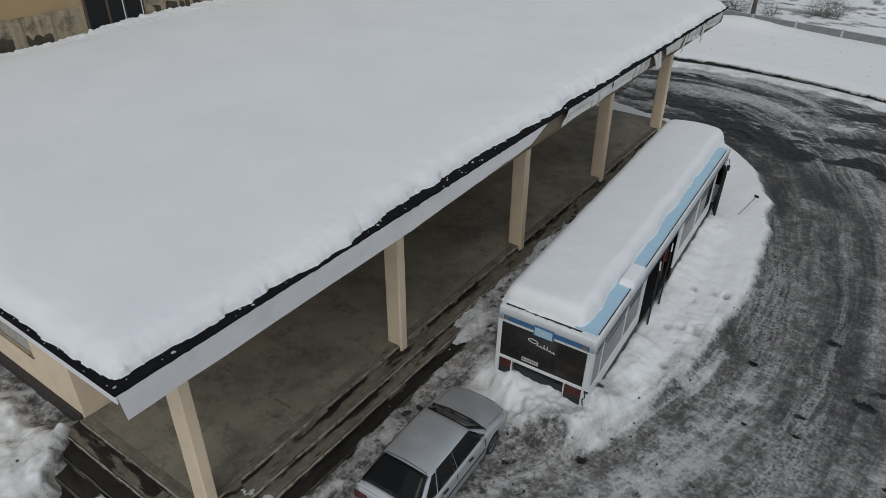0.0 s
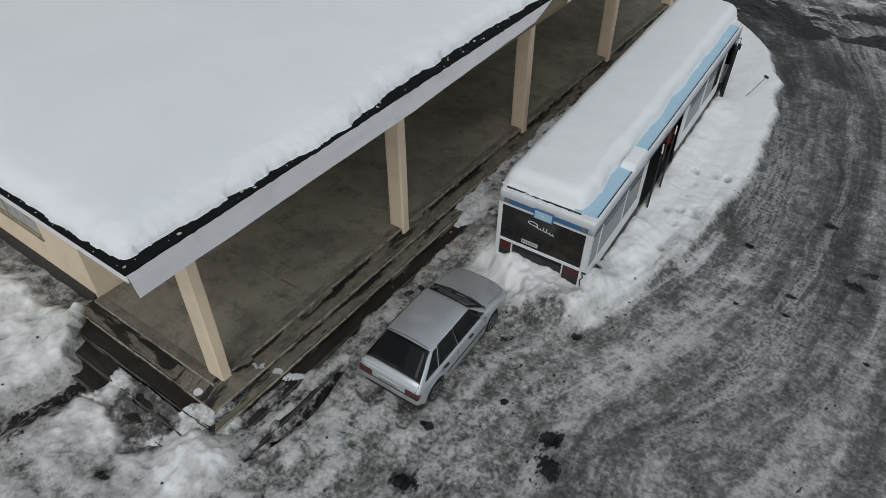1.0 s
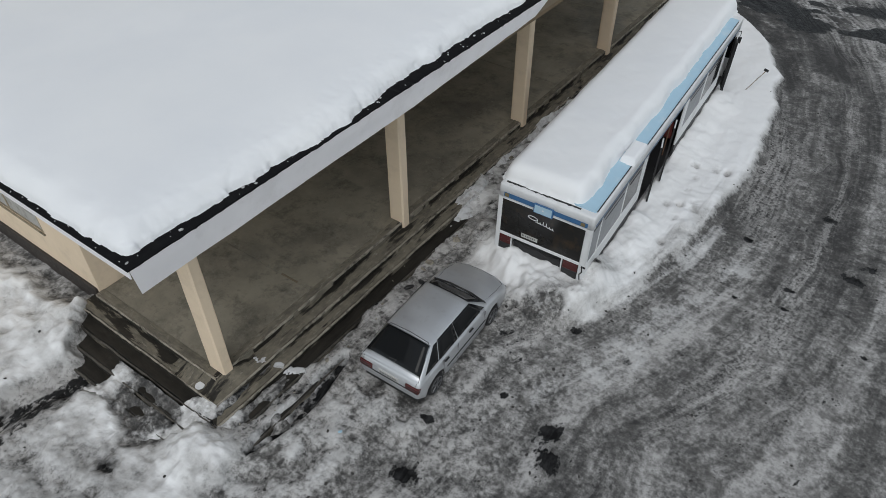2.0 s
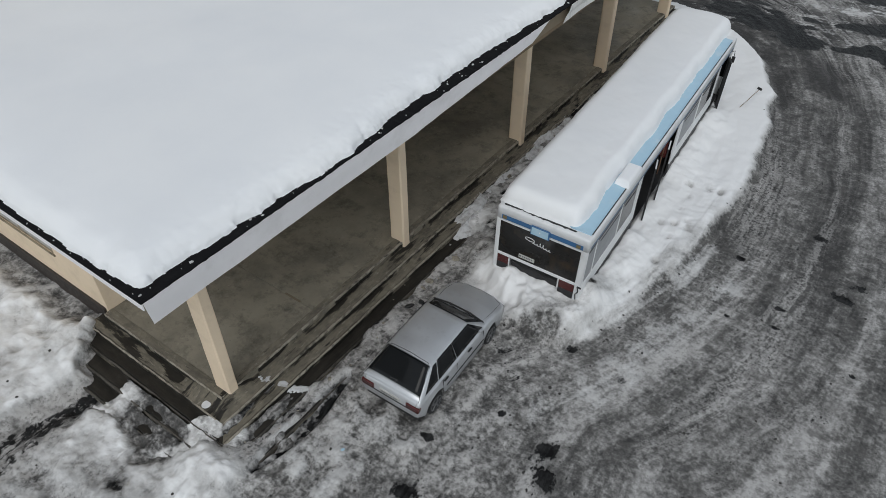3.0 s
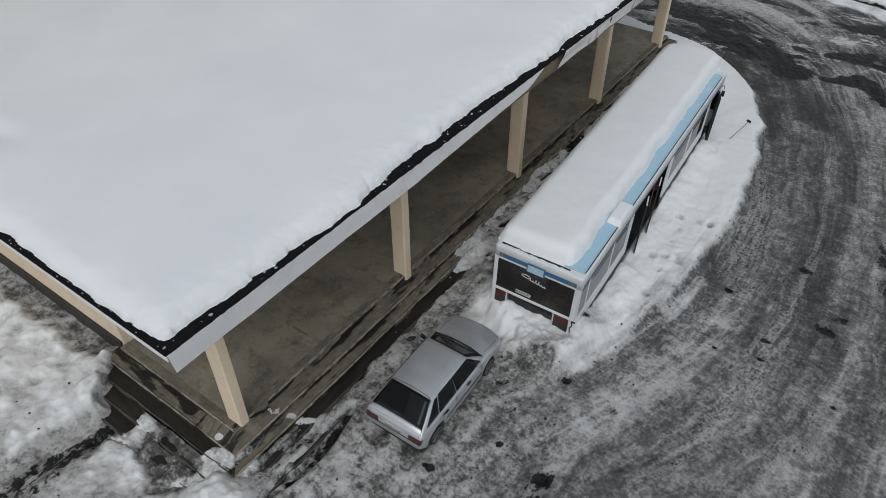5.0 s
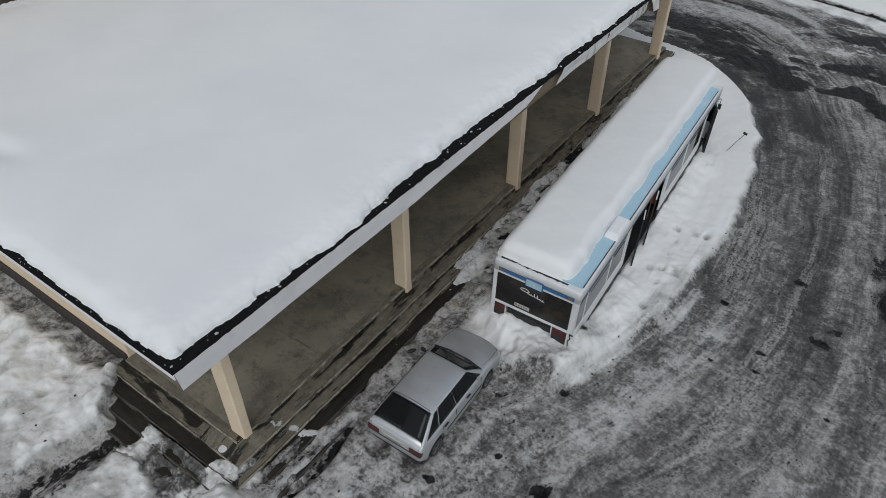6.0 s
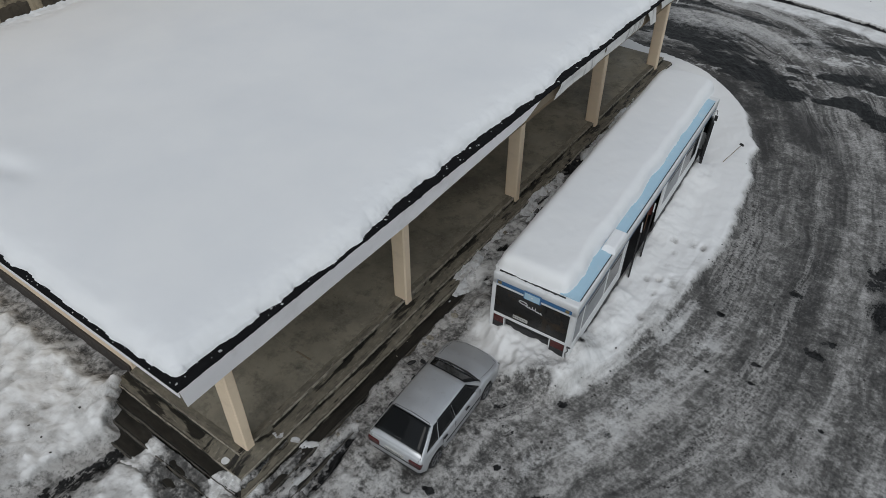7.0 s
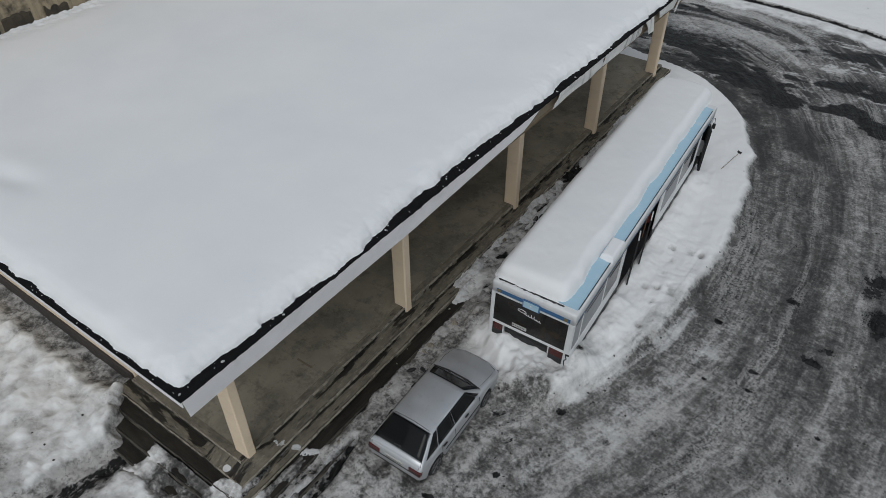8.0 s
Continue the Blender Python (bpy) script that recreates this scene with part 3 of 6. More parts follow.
snow_cover = snow_cover * (1 - trench)
GZ = GZ - 0.22 * trench
sludge = smooth(0.9, 1.1, GX) * smooth(2.1, 1.2, GX + w) * smooth(-7.7, -7.1, GY) * smooth(-4.3, -5.2, GY)
dark_cover = np.maximum(dark_cover, 0.42 * sludge)
porch_gutter = np.exp(-((GX - 0.8) / 0.2) ** 4) * smooth(2.2, 0.8, GY) * smooth(-8.0, -6.0, GY)
dark_cover = np.maximum(dark_cover, 0.75 * porch_gutter)
swirl = fbm(GX * 0.6, GY * 1.1, 55, 6) - 0.5
eddy = fbm(GX * 0.35 + 0.8 * swirl, GY * 0.6 + 0.8 * swirl, 59, 5) - 0.5
swept = np.maximum.reduce([
    near_path(GX, GY, [(-8.0, 26.8, 2.8), (-3.0, 26.2, 2.6), (-0.6, 24.7, 2.0), (1.2, 23.6, 1.7), (3.0, 22.6, 1.4), (4.6, 22.1, 1.3), (5.6, 21.0, 0.5)]),
    near_path(GX, GY, [(-4.0, 29.2, 0.5), (1.3, 28.9, 0.35), (3.2, 28.4, 0.15)]),
    near_path(GX, GY, [(4.4, 26.8, 0.3), (6.2, 27.8, 0.4), (8.2, 28.1, 0.8), (12.0, 27.0, 0.9)]),
    near_path(GX, GY, [(6.6, 24.0, 0.4), (8.0, 24.6, 0.7), (10.5, 24.4, 0.6)]),
    near_path(GX, GY, [(6.9, 21.4, 0.3), (8.0, 21.8, 0.7), (9.5, 20.9, 0.6)])])
filament = fbm(GX * 1.3 + 1.5 * swirl, GY * 2.4 + 1.5 * eddy, 60, 6) - 0.5
dark_cover = np.maximum(dark_cover, 0.95 * smooth(-0.3, 0.45, swept + 1.9 * swirl + 1.2 * eddy + 1.6 * filament + 0.6 * serrate) * smooth(19.0, 20.5, GY))
vein = 1 - np.abs(fbm(GX * 0.8 + 2.4 * swirl, GY * 1.5 + 2.4 * eddy, 47, 6) - 0.5) / 0.055
veined = smooth(19.5, 22.0, GY) * smooth(0.0, -1.0, kerb_line) * smooth(-3.0, 1.5, GX)
snow_cover = np.maximum(snow_cover, veined * (0.12 + 0.5 * np.clip(vein, -0.5, 1.0) + 0.7 * swirl) * smooth(0.9, 0.3, dark_cover))
swash = smooth(0.62, 0.2, np.hypot((GX - 4.0) / 5.0, (GY - 27.3) / 2.4)) + 0.8 * smooth(1.0, 0.4, np.hypot((GX - 6.0) / 6.0, (GY - 30.6) / 1.5))
snow_cover = np.maximum(snow_cover, np.clip(swash, 0, 1) * (0.42 + 1.5 * swirl + 0.9 * serrate))
dark_cover = np.maximum(dark_cover, 1.3 * np.exp(-((kerb_line + 0.1 + 0.3 * lump) / (0.1 + 0.1 * smooth(6.0, -2.0, GX))) ** 2))
snow_cover = snow_cover * (1 - 0.9 * np.exp(-((kerb_line + 0.1 + 0.3 * lump) / (0.1 + 0.1 * smooth(6.0, -2.0, GX))) ** 2))
dark_cover = np.maximum(dark_cover, 0.42 * smooth(0.3, -0.2, drift) * smooth(1.9, 1.2, GX) * smooth(8.0, 10.0, GY) * smooth(22.0, 19.0, GY))
cracks = smooth(0.05, 0.012, np.abs(fbm(GX * 1.5 + 0.5 * GY, GY * 0.7, 57, 4) - 0.5)) * smooth(2.4, 1.6, GX) * smooth(-0.4, 0.4, GY) * smooth(20, 15, GY)
dark_cover = np.maximum(dark_cover, 0.2 * cracks)
broken = smooth(1.4, 2.6, GY) * smooth(19.0, 16.0, GY) * smooth(0.2, 0.6, GX) * smooth(2.2, 1.7, GX)
shards = fbm(GX * 2.2, GY * 0.75, 58, 5) - 0.5
dark_cover = np.maximum(dark_cover, 0.8 * broken * smooth(0.05, 0.12, shards + 0.05 * smooth(1.6, 0.7, GX)))
snow_cover = snow_cover * (1 - 0.85 * broken * smooth(0.04, 0.1, shards + 0.05 * smooth(1.6, 0.7, GX)))
GZ = GZ - 0.1 * broken * smooth(0.03, 0.1, shards)
hollow = np.exp(-(((GX - 0.6) / 0.5) ** 4 + ((GY - 9.6) / 0.62) ** 4))
dark_cover = np.maximum(dark_cover, hollow)
snow_cover = snow_cover * (1 - 0.3 * cracks) * (1 - hollow)
snow_cover = snow_cover * (1 - 0.6 * prints) * (1 - 0.9 * wet_shade) * (1 - 0.8 * porch_gutter * smooth(-5.5, -4.2, GY))
pale = 0.47 - 0.06 * smooth(11.0, 16.0, GY) + 0.03 * smooth(22.5, 25.5, GY) * smooth(-1.0, 2.0, GX) + 0.38 * serrate + (0.25 + 0.45 * mess) * chunk + 0.22 * rut
far_side = smooth(13.0, 18.0, GY)
pale = pale + far_side * (1.0 * (fbm(UU * 1.5, VV * 0.4, 45, 5) - 0.5) + 0.9 * swirl)
pale = pale + 0.13 * smooth(7.0, 2.0, GY)
pale = pale + 0.12 * mess * smooth(4.5, 2.5, GX) + 0.2 * smooth(0.5, 0.66, streak) - 0.07 * smooth(8.0, 11.0, GX) * smooth(-2.0, 3.0, GY) + 0.05 * smooth(7.0, 10.0, GX) * smooth(-1.0, -4.0, GY)
pale = pale - 0.1 * smooth(1.2, 0.2, np.abs(past)) * smooth(0.3, -0.1, past) * smooth(0, 3, GY)
beside = smooth(5.2, 2.2, GX + w) * smooth(-0.6, -2.4, GY) * smooth(0.9, 1.3, GX)
snow_cover = np.maximum(snow_cover, beside * (0.36 + 1.2 * chunk - 0.3 * smooth(2.9, 4.2, GX)))
snow_cover = np.maximum(snow_cover, tail * (0.5 + 0.8 * chunk))
# darker ground with less snow beside the car's front right corner
dark_by_car = smooth(1.1, 0.3, np.hypot((GX - 4.3) / 1.0, (GY + 1.35) / 0.7) + 1.2 * crumble) * (1 - heap)
dark_cover = np.maximum(dark_cover, 0.42 * dark_by_car)
snow_cover = snow_cover * (1 - 0.7 * dark_by_car)
dragged = smooth(-0.5, 0.6, near_path(GX, GY, [(5.0, -3.2, 0.4), (5.5, -2.2, 0.75), (6.3, -0.8, 0.7), (6.9, 1.1, 0.6), (7.7, 3.35, 0.5), (8.1, 5.5, 0.3)]) + 1.2 * w)
snow_cover = np.maximum(snow_cover, dragged * (0.38 + 1.1 * smear + 0.5 * chunk))
pale = pale + 0.12 * dragged
ground = sheet("ground", GX, GY, GZ, GROUND)
tagged(ground, "icy rutted asphalt yard with trodden dirty snow", "ground", kind="structure")
UW = UU + 0.45 * (fbm(GX * 0.5, GY * 0.5, 71, 3) - 0.5) + 0.03 * (fbm(GX * 2.5, GY * 2.5, 72, 3) - 0.5)
covered(ground, UW, VV, snow_cover, dark_cover, pale, 0.85 * mess)


def ground_z(x, y):
    i, j = int(np.argmin(abs(gx - x))), int(np.argmin(abs(gy - y)))
    return float(GZ[j, i])


# ---- the porch: floor, steps, columns, walls ----
floor = obj("floor", slab(-4.5, Y0 + 0.02, 0.0, -0.14, Y1 - 0.02, FLOOR_Z - 0.02), CONCRETE)
tagged(floor, "worn grey-brown concrete porch floor", "floor", kind="structure")


def ragged_bar(x0, y0, z0, x1, y1, z1, along, step=0.12, chip=0.012, seed=1, r=0.02):
    """A long bar, its outer top edges chipped; along: 'x' or 'y'."""
    rng = random.Random(seed)
    lo, hi = (y0, y1) if along == "y" else (x0, x1)
    n = max(2, int((hi - lo) / step))
    bm = bmesh.new()
    rows = []
    for k in range(n + 1):
        p = lo + (hi - lo) * k / n
        j = [rng.gauss(0, chip) for _ in range(4)]
        if rng.random() < 0.06:
            j[0] -= 3 * chip
        if along == "y":
            sec = [(x0, z0), (x0, z1), (x1 - r + j[1] * 0.5, z1 + j[2] * 0.4), (x1 + j[0], z1 - r - abs(j[3])), (x1 + j[0] * 0.5, z0)]
            rows.append([bm.verts.new((a, p, c)) for a, c in sec])
        else:
            sec = [(y1, z0), (y1, z1), (y0 + r + j[1] * 0.5, z1 + j[2] * 0.4), (y0 - j[0], z1 - r - abs(j[3])), (y0 - j[0] * 0.5, z0)]
            rows.append([bm.verts.new((p, a, c)) for a, c in sec])
    m = len(rows[0])
    for a, b in zip(rows, rows[1:]):
        for k in range(m):
            bm.faces.new((a[k], a[(k + 1) % m], b[(k + 1) % m], b[k]))
    bm.faces.new(rows[0])
    bm.faces.new(rows[-1][::-1])
    return bm


def bar_along(name, rows, material, parent, label=""):
    """A solid bar from an array of cross-sections (n, m, 3), joined ring by ring and capped."""
    n, m = rows.shape[:2]
    i, k = np.meshgrid(np.arange(n - 1), np.arange(m), indexing="ij")
    a, b = i * m + k, i * m + (k + 1) % m
    quads = np.stack([a, b, b + m, a + m], -1).reshape(-1, 4).tolist()
    me = bpy.data.meshes.new(name)
    me.from_pydata(rows.reshape(-1, 3).tolist(), [], quads + [list(range(m))[::-1], list(range((n - 1) * m, n * m))])
    me.materials.append(material)
    ob = new(name, me)
    ob.parent = parent
    return tagged(ob, label)


def step_run(kind, lo, hi, edge, z, wide, along, material, parent, seed, worn=1.0, rim_material=NOSING):
    """One side of a step, mitred where the two sides meet: the tread, a black crack that wanders along it, and the crumbling edge beyond the crack."""
    n = int((hi - lo) / 0.05)
    f = np.linspace(0, 1, n + 1)
    p = lo + (hi - lo) * f
    slow, quick = fbm(p * 0.5, p * 0 + seed, 3, 3) - 0.5, fbm(p * 8.0, p * 0 + seed, 5, 2) - 0.5
    chip = smooth(0.54, 0.68, fbm(p * 1.9, p * 0 + seed, 7, 4)) * worn
    rim = 0.035 * chip - 0.03 * slow - 0.03 * quick * worn
    gap = 0.048 + 0.03 * slow + 0.03 * (fbm(p * 2.6, p * 0 + seed, 9, 3) - 0.5)
    gap = np.maximum(gap, rim + 0.03)
    half = 0.006 + 0.014 * worn * np.clip(2.2 * (fbm(p * 1.1, p * 0 + seed, 11, 4) - 0.3), 0, 1)
    rough = 0.012 * (fbm(p * 5.0, p * 0 + seed, 13, 2) - 0.5)
    if along == "y" and z < 0.6:
        rough = rough - (0.1 if z > 0.5 else 0.34) * np.exp(-(((p - 9.6) / 0.6) ** 4)) * (0.8 + 0.8 * quick)
    low = np.full_like(p, z - 0.6)

    def ring(points):
        out = []
        for d, h in points:
            d, h = d + 0 * p, h + 0 * p
            if along == "y":
                out.append(np.stack([edge[0] - d, edge[1] + d + (hi - edge[1] - d) * f, h], -1))
            else:
                out.append(np.stack([lo + (edge[0] - d - lo) * f, edge[1] + d, h], -1))
        return np.stack(out, 1)

    top = z + rough
    bar_along(kind + "_tread", ring([(wide, low), (wide, z + 0 * p), (0.55 * wide, top), (gap + half + 0.02, top), (gap + half, top - 0.01), (gap + half, low)]), material, parent)
    bar_along("crack", ring([(gap + half, low), (gap + half, top - 0.06), (gap - half, top - 0.06), (gap - half, low)]), DARK, parent, "black crack along the edge")
    bar_along(kind + "_nosing", ring([(gap - half, low), (gap - half, top - 0.006), (gap - half - 0.012, top + 0.007), (rim + 0.018, top + 0.005 - 0.025 * chip), (rim, top - 0.016 - 0.03 * chip), (rim + 0.004, top - 0.045 - 0.02 * chip), (rim + 0.02, low)]), rim_material, parent, "crumbling concrete edge")
    bar_along(kind + "_riser", ring([(gap - half, low), (rim + 0.014, top - 0.05 - 0.03 * chip), (rim + 0.002, top - 0.055 - 0.03 * chip), (rim - 0.004, low)]), RISER_FRONT if along == "y" else RISER_END, parent)


for k, (x, z, y) in enumerate(EDGES):
    tread = thing("step", "cracked wet concrete step round the porch", "step", None, "porch steps", "structure")
    step_run("front", y, Y1 + 0.1, (x, y), z, 0.44, "y", STEPS_FRONT[k], tread, 3.3 + k, (1.0, 0.8, 0.5, 0.5)[k], NOSING if k < 2 else WET_NOSING)
    step_run("end", (-4.72, -4.88, -4.35, -3.72)[k], x, (x, y), z, 0.44, "x", STEPS_END[k], tread, 17.3 + k, (0.8, 0.7, 0.7, 0.7)[k], NOSING if k == 0 else WET_NOSING)
brink_edge = thing("trim", "pale crumbling edge of the porch floor", "trim", None, "", "structure")
step_run("front", Y0, Y1 - 0.02, (-0.12, Y0), FLOOR_Z + 0.002, 0.25, "y", BRINK_FRONT, brink_edge, 43.3)
step_run("end", -4.5, -0.12, (-0.12, Y0), FLOOR_Z + 0.002, 0.25, "x", BRINK_END, brink_edge, 47.3, 0.5)
# at the corner the floor's edge has worn down into one sloping slab with the first step
cx, cy = np.arange(-1.7, 0.285, 0.03), np.arange(-6.985, -5.5, 0.03)
CX, CY = np.meshgrid(cx, cy)
from_edge = np.minimum(0.285 - CX, CY + 6.985)
worn = smooth(0.0, 0.9, np.minimum((CX + 1.7) * 0.8, (-5.55 - CY) * 1.2) + 0.5 * (fbm(CX * 2.5, CY * 2.5, 171, 4) - 0.5))
CZ = 0.53 + 0.03 * worn + 0.17 * worn * smooth(0.02, 0.5, from_edge) + 0.02 * (fbm(CX * 5.0, CY * 5.0, 172, 3) - 0.5)
CZ = np.minimum(CZ, FLOOR_Z + 0.012)
tagged(sheet("trim", CX, CY, CZ, STEPS_FRONT[0]), "worn sloping concrete at the porch corner", "trim", kind="structure")
for k, y in enumerate((-6.366, -3.45, 1.42, 2.85, 6.0, 9.1, 12.6, 15.8)):
    hi = (-3.45, 1.42, 2.85, 6.0, 9.1, 12.6, 15.8, 19.88)[k]
    part("slab", slab(-4.49, y + 0.004, FLOOR_Z - 0.1, -0.374, hi - 0.004, FLOOR_Z + 0.003 * math.sin(7 * y), 0.006), CONCRETE, floor)


def column(y):
    t = thing("column", "square cream-plastered concrete porch column with chamfered edges", "column", pose(-0.30, y, 0.5), "porch columns", "structure")
    bm = bmesh.new()
    rows = []
    for k in range(21):
        z = 5.05 * k / 20
        sec = []
        for sx, sy in ((1, 1), (-1, 1), (-1, -1), (1, -1)):
            for a, c in ((0.24, 0.105), (0.2, 0.14)) if sx * sy > 0 else ((0.2, 0.14), (0.24, 0.105)):
                j = noise.noise(Vector((sx * 3.1, sy * 2.3, z * 1.4))) * 0.006
                sec.append(bm.verts.new((sx * (a + j), sy * (c + j), z)))
        rows.append(sec)
    for a, b in zip(rows, rows[1:]):
        for k in range(8):
            bm.faces.new((a[k], a[(k + 1) % 8], b[(k + 1) % 8], b[k]))
    bm.faces.new(rows[0][::-1])
    bm.faces.new(rows[-1])
    part("shaft", bm, CREAM, t)
    return t


c0 = column(-6.29)
for k in range(1, 5):
    copy_thing(c0, pose(-0.30, -6.29 + 6.3 * k, 0.5))

# walls of the low hall, with a window in the end wall
wall_porch = obj("wall_porch", slab(-4.8, -6.47, 0.0, -4.5, 19.9, 5.52), CREAM)
tagged(wall_porch, "cream plastered wall at the back of the porch", "wall", kind="structure")
WX0, WX1, WZ0, WZ1 = -9.4, -6.25, 1.7, 3.7
bm = bmesh.new()
for q in ((-15.0, 0.5, WX0, 5.52), (WX1, 0.5, -4.8, 5.52), (WX0, 0.5, WX1, WZ0), (WX0, WZ1, WX1, 5.52)):
    box(bm, q[0], -6.47, q[1], q[2], -6.17, q[3])
wall_end = obj("wall_end", bm, CREAM)
tagged(wall_end, "cream plastered end wall of the low hall", "wall", kind="structure")
window = thing("window_1", "dirty grey window in the cream end wall", "window", None, "", "structure")
bm = bmesh.new()
for q in ((WX0, WZ0, WX1, WZ0 + 0.05), (WX0, WZ1 - 0.07, WX1, WZ1), (WX0, WZ0 + 0.07, WX0 + 0.07, WZ1 - 0.07), (WX1 - 0.07, WZ0 + 0.07, WX1, WZ1 - 0.07), (-7.86, WZ0 + 0.07, -7.79, WZ1 - 0.07)):
    box(bm, q[0], -6.462, q[1], q[2], -6.38, q[3])
part("window_frame", bm, STAINED, window)
part("pane", slab(WX0 + 0.07, -6.45, WZ0 + 0.07, -7.86, -6.44, WZ1 - 0.07), MILKY, window)
part("pane", slab(-7.79, -6.45, WZ0 + 0.07, WX1 - 0.07, -6.44, WZ1 - 0.07), MILKY, window)
part("window_sill", slab(WX0 - 0.03, -6.51, WZ0 - 0.05, WX1 + 0.03, -6.465, WZ0, 0.008), STAINED, window)
plinth = obj("plinth", slab(-15.0, -6.53, -0.2, -4.62, -6.3, 0.76, 0.01), BROWN)
tagged(plinth, "dark brown painted plinth under the end wall", "plinth", kind="structure")
inside = obj("wall_inner", slab(-14.9, -6.1, 0.0, -4.9, -2.5, 0.1), BROWN)
tagged(inside, "dark floor inside the low hall", "floor", kind="structure")

# ---- the roof ----
RX, RY0, RY1, RZ = 1.55, -8.08, 19.9, 6.09
roof = obj("roof", slab(-15.0, RY0 + 0.5, 5.62, RX - 0.14, RY1, RZ - 0.03), SOFFIT)
tagged(roof, "flat canopy roof slab", "roof", kind="structure")
felt = obj("trim", ragged_bar(-15.0, RY0 - 0.03, RZ - 0.028, RX + 0.015, RY1, RZ, "y", 0.1, 0.012, 61, 0.006), FELT)
tagged(felt, "black roofing felt along the canopy edge", "trim", kind="structure")
lip = obj("trim", slab(-15.0, RY0 - 0.003, RZ - 0.15, RX - 0.14, RY0 + 0.499, RZ - 0.031), SOFFIT)
tagged(lip, "thin overhanging lip at the canopy end", "trim", kind="structure")
soffit = obj("ceiling", slab(-4.5, RY0 + 0.5, 5.52, 1.36, RY1 - 0.05, 5.615), SOFFIT)
tagged(soffit, "brown boarded soffit under the canopy", "ceiling", kind="structure")
tagged(obj("trim", slab(1.36, RY0 + 0.5, 5.50, 1.40, RY1 - 0.05, 5.615), WOOD), "weathered brown board behind the fascia", "trim", kind="structure")


def fascia(top, low, material, lean=0.08, label="", wave=0.012, seed=0):
    """Sheet metal from top (y from, y to) down to low (y from, y to, z from, z to), buckled a little."""
    bm = bmesh.new()
    n = max(3, int((top[1] - top[0]) / 0.35))
    grid = []
    for i in range(n + 1):
        f = i / n
        col = []
        for j in range(4):
            g = j / 3
            y = (top[0] + (top[1] - top[0]) * f) * (1 - g) + (low[0] + (low[1] - low[0]) * f) * g
            z = (RZ - 0.03) * (1 - g) + (low[2] + (low[3] - low[2]) * f) * g
            j2 = noise.noise(Vector((y * 0.9, g * 2.0, seed))) * wave * (1 + 2 * g)
            col.append([bm.verts.new((RX + 0.012 - lean * g + j2 + d, y, z + (0.012 * noise.noise(Vector((y * 2.1, 5, seed))) if j == 3 else 0))) for d in (0.0, -0.006)])
        grid.append(col)
    for a, b in zip(grid, grid[1:]):
        for j in range(3):
            bm.faces.new((a[j][0], a[j + 1][0], b[j + 1][0], b[j][0]))
            bm.faces.new((a[j][1], b[j][1], b[j + 1][1], a[j + 1][1]))
        bm.faces.new((a[3][0], a[3][1], b[3][1], b[3][0]))
        bm.faces.new((a[0][0], b[0][0], b[0][1], a[0][1]))
    for e in (grid[0], grid[-1]):
        for j in range(3):
            bm.faces.new((e[j][0], e[j][1], e[j + 1][1], e[j + 1][0]))
    f = obj("fascia", bm, material)
    return tagged(f, label or "white sheet-metal fascia along the canopy edge", "fascia", kind="structure")


fascia((RY0, -1.4), (RY0 + 0.08, -1.4, 5.5, 5.5), SHEET, wave=0.005, seed=1)
fascia((-1.4, 4.15), (-1.4, 3.45, 5.505, 5.67), SHEET, wave=0.005, seed=1)
fascia((5.35, 8.3), (5.0, 8.3, 5.64, 5.66), SHEET_OLD, 0.05, "torn rust-streaked white fascia sheet", 0.03, 2)
fascia((8.32, 11.3), (8.32, 11.2, 5.66, 5.68), SHEET_OLD, 0.05, "rust-streaked white fascia sheet with bent edge", 0.03, 3)
fascia((11.5, 12.2), (11.9, 12.35, 5.5, 5.48), SHEET_OLD, -0.04, "loose hanging strip of fascia sheet", 0.02, 4)
fascia((12.7, 14.6), (12.9, 14.3, 5.74, 5.66), SHEET_OLD, 0.05, "torn rust-streaked white fascia sheet", 0.03, 11)
fascia((15.2, 16.6), (15.0, 16.5, 5.70, 5.60), SHEET_OLD, 0.04, "torn rust-streaked white fascia sheet", 0.04, 12)
fascia((17.2, 19.3), (17.0, 19.2, 5.72, 5.64), SHEET_OLD, 0.05, "torn rust-streaked white fascia sheet", 0.03, 13)
for k, y in enumerate((14.7, 16.7)):
    fascia((y, y + 0.3), (y - 0.25, y - 0.02, 5.45 - 0.08 * (k % 3), 5.42), SHEET_OLD, 0.03 - 0.06 * (k % 2), "loose hanging strip of fascia sheet", 0.02, 5 + k)
bm = bmesh.new()
box(bm, -15.0, RY0 - 0.022, RZ - 0.17, RX + 0.005, RY0 - 0.004, RZ - 0.03)
tagged(obj("fascia", bm, SHEET), "white sheet-metal fascia on the canopy end", "fascia", kind="structure")

# snow on the roof, drawn back from the black edge
sx = np.concatenate([np.arange(-15.0, -12.4, 0.06), np.arange(-12.4, 0.2, 0.14), np.arange(0.2, 1.60, 0.022)])
sy = np.concatenate([np.arange(RY0 - 0.02, RY0 + 1.0, 0.022), np.arange(RY0 + 1.0, RY1 + 0.05, 0.03)])
SX, SY = np.meshgrid(sx, sy)
bare = np.interp(SY, [-8.0, -7.4, -6.7, -5.2, -4.0, -3.0, -1.7, 2.6, 4.5, 6.3, 9.0, 14.0, 20.0], [0.16, 0.2, 0.15, 0.17, 0.08, 0.1, 0.25, 0.26, 0.22, 0.19, 0.15, 0.1, 0.1])
gap = soft_min([RX - bare - SX, SY - RY0 - 0.07, RY1 - 0.12 - SY], 13.0)
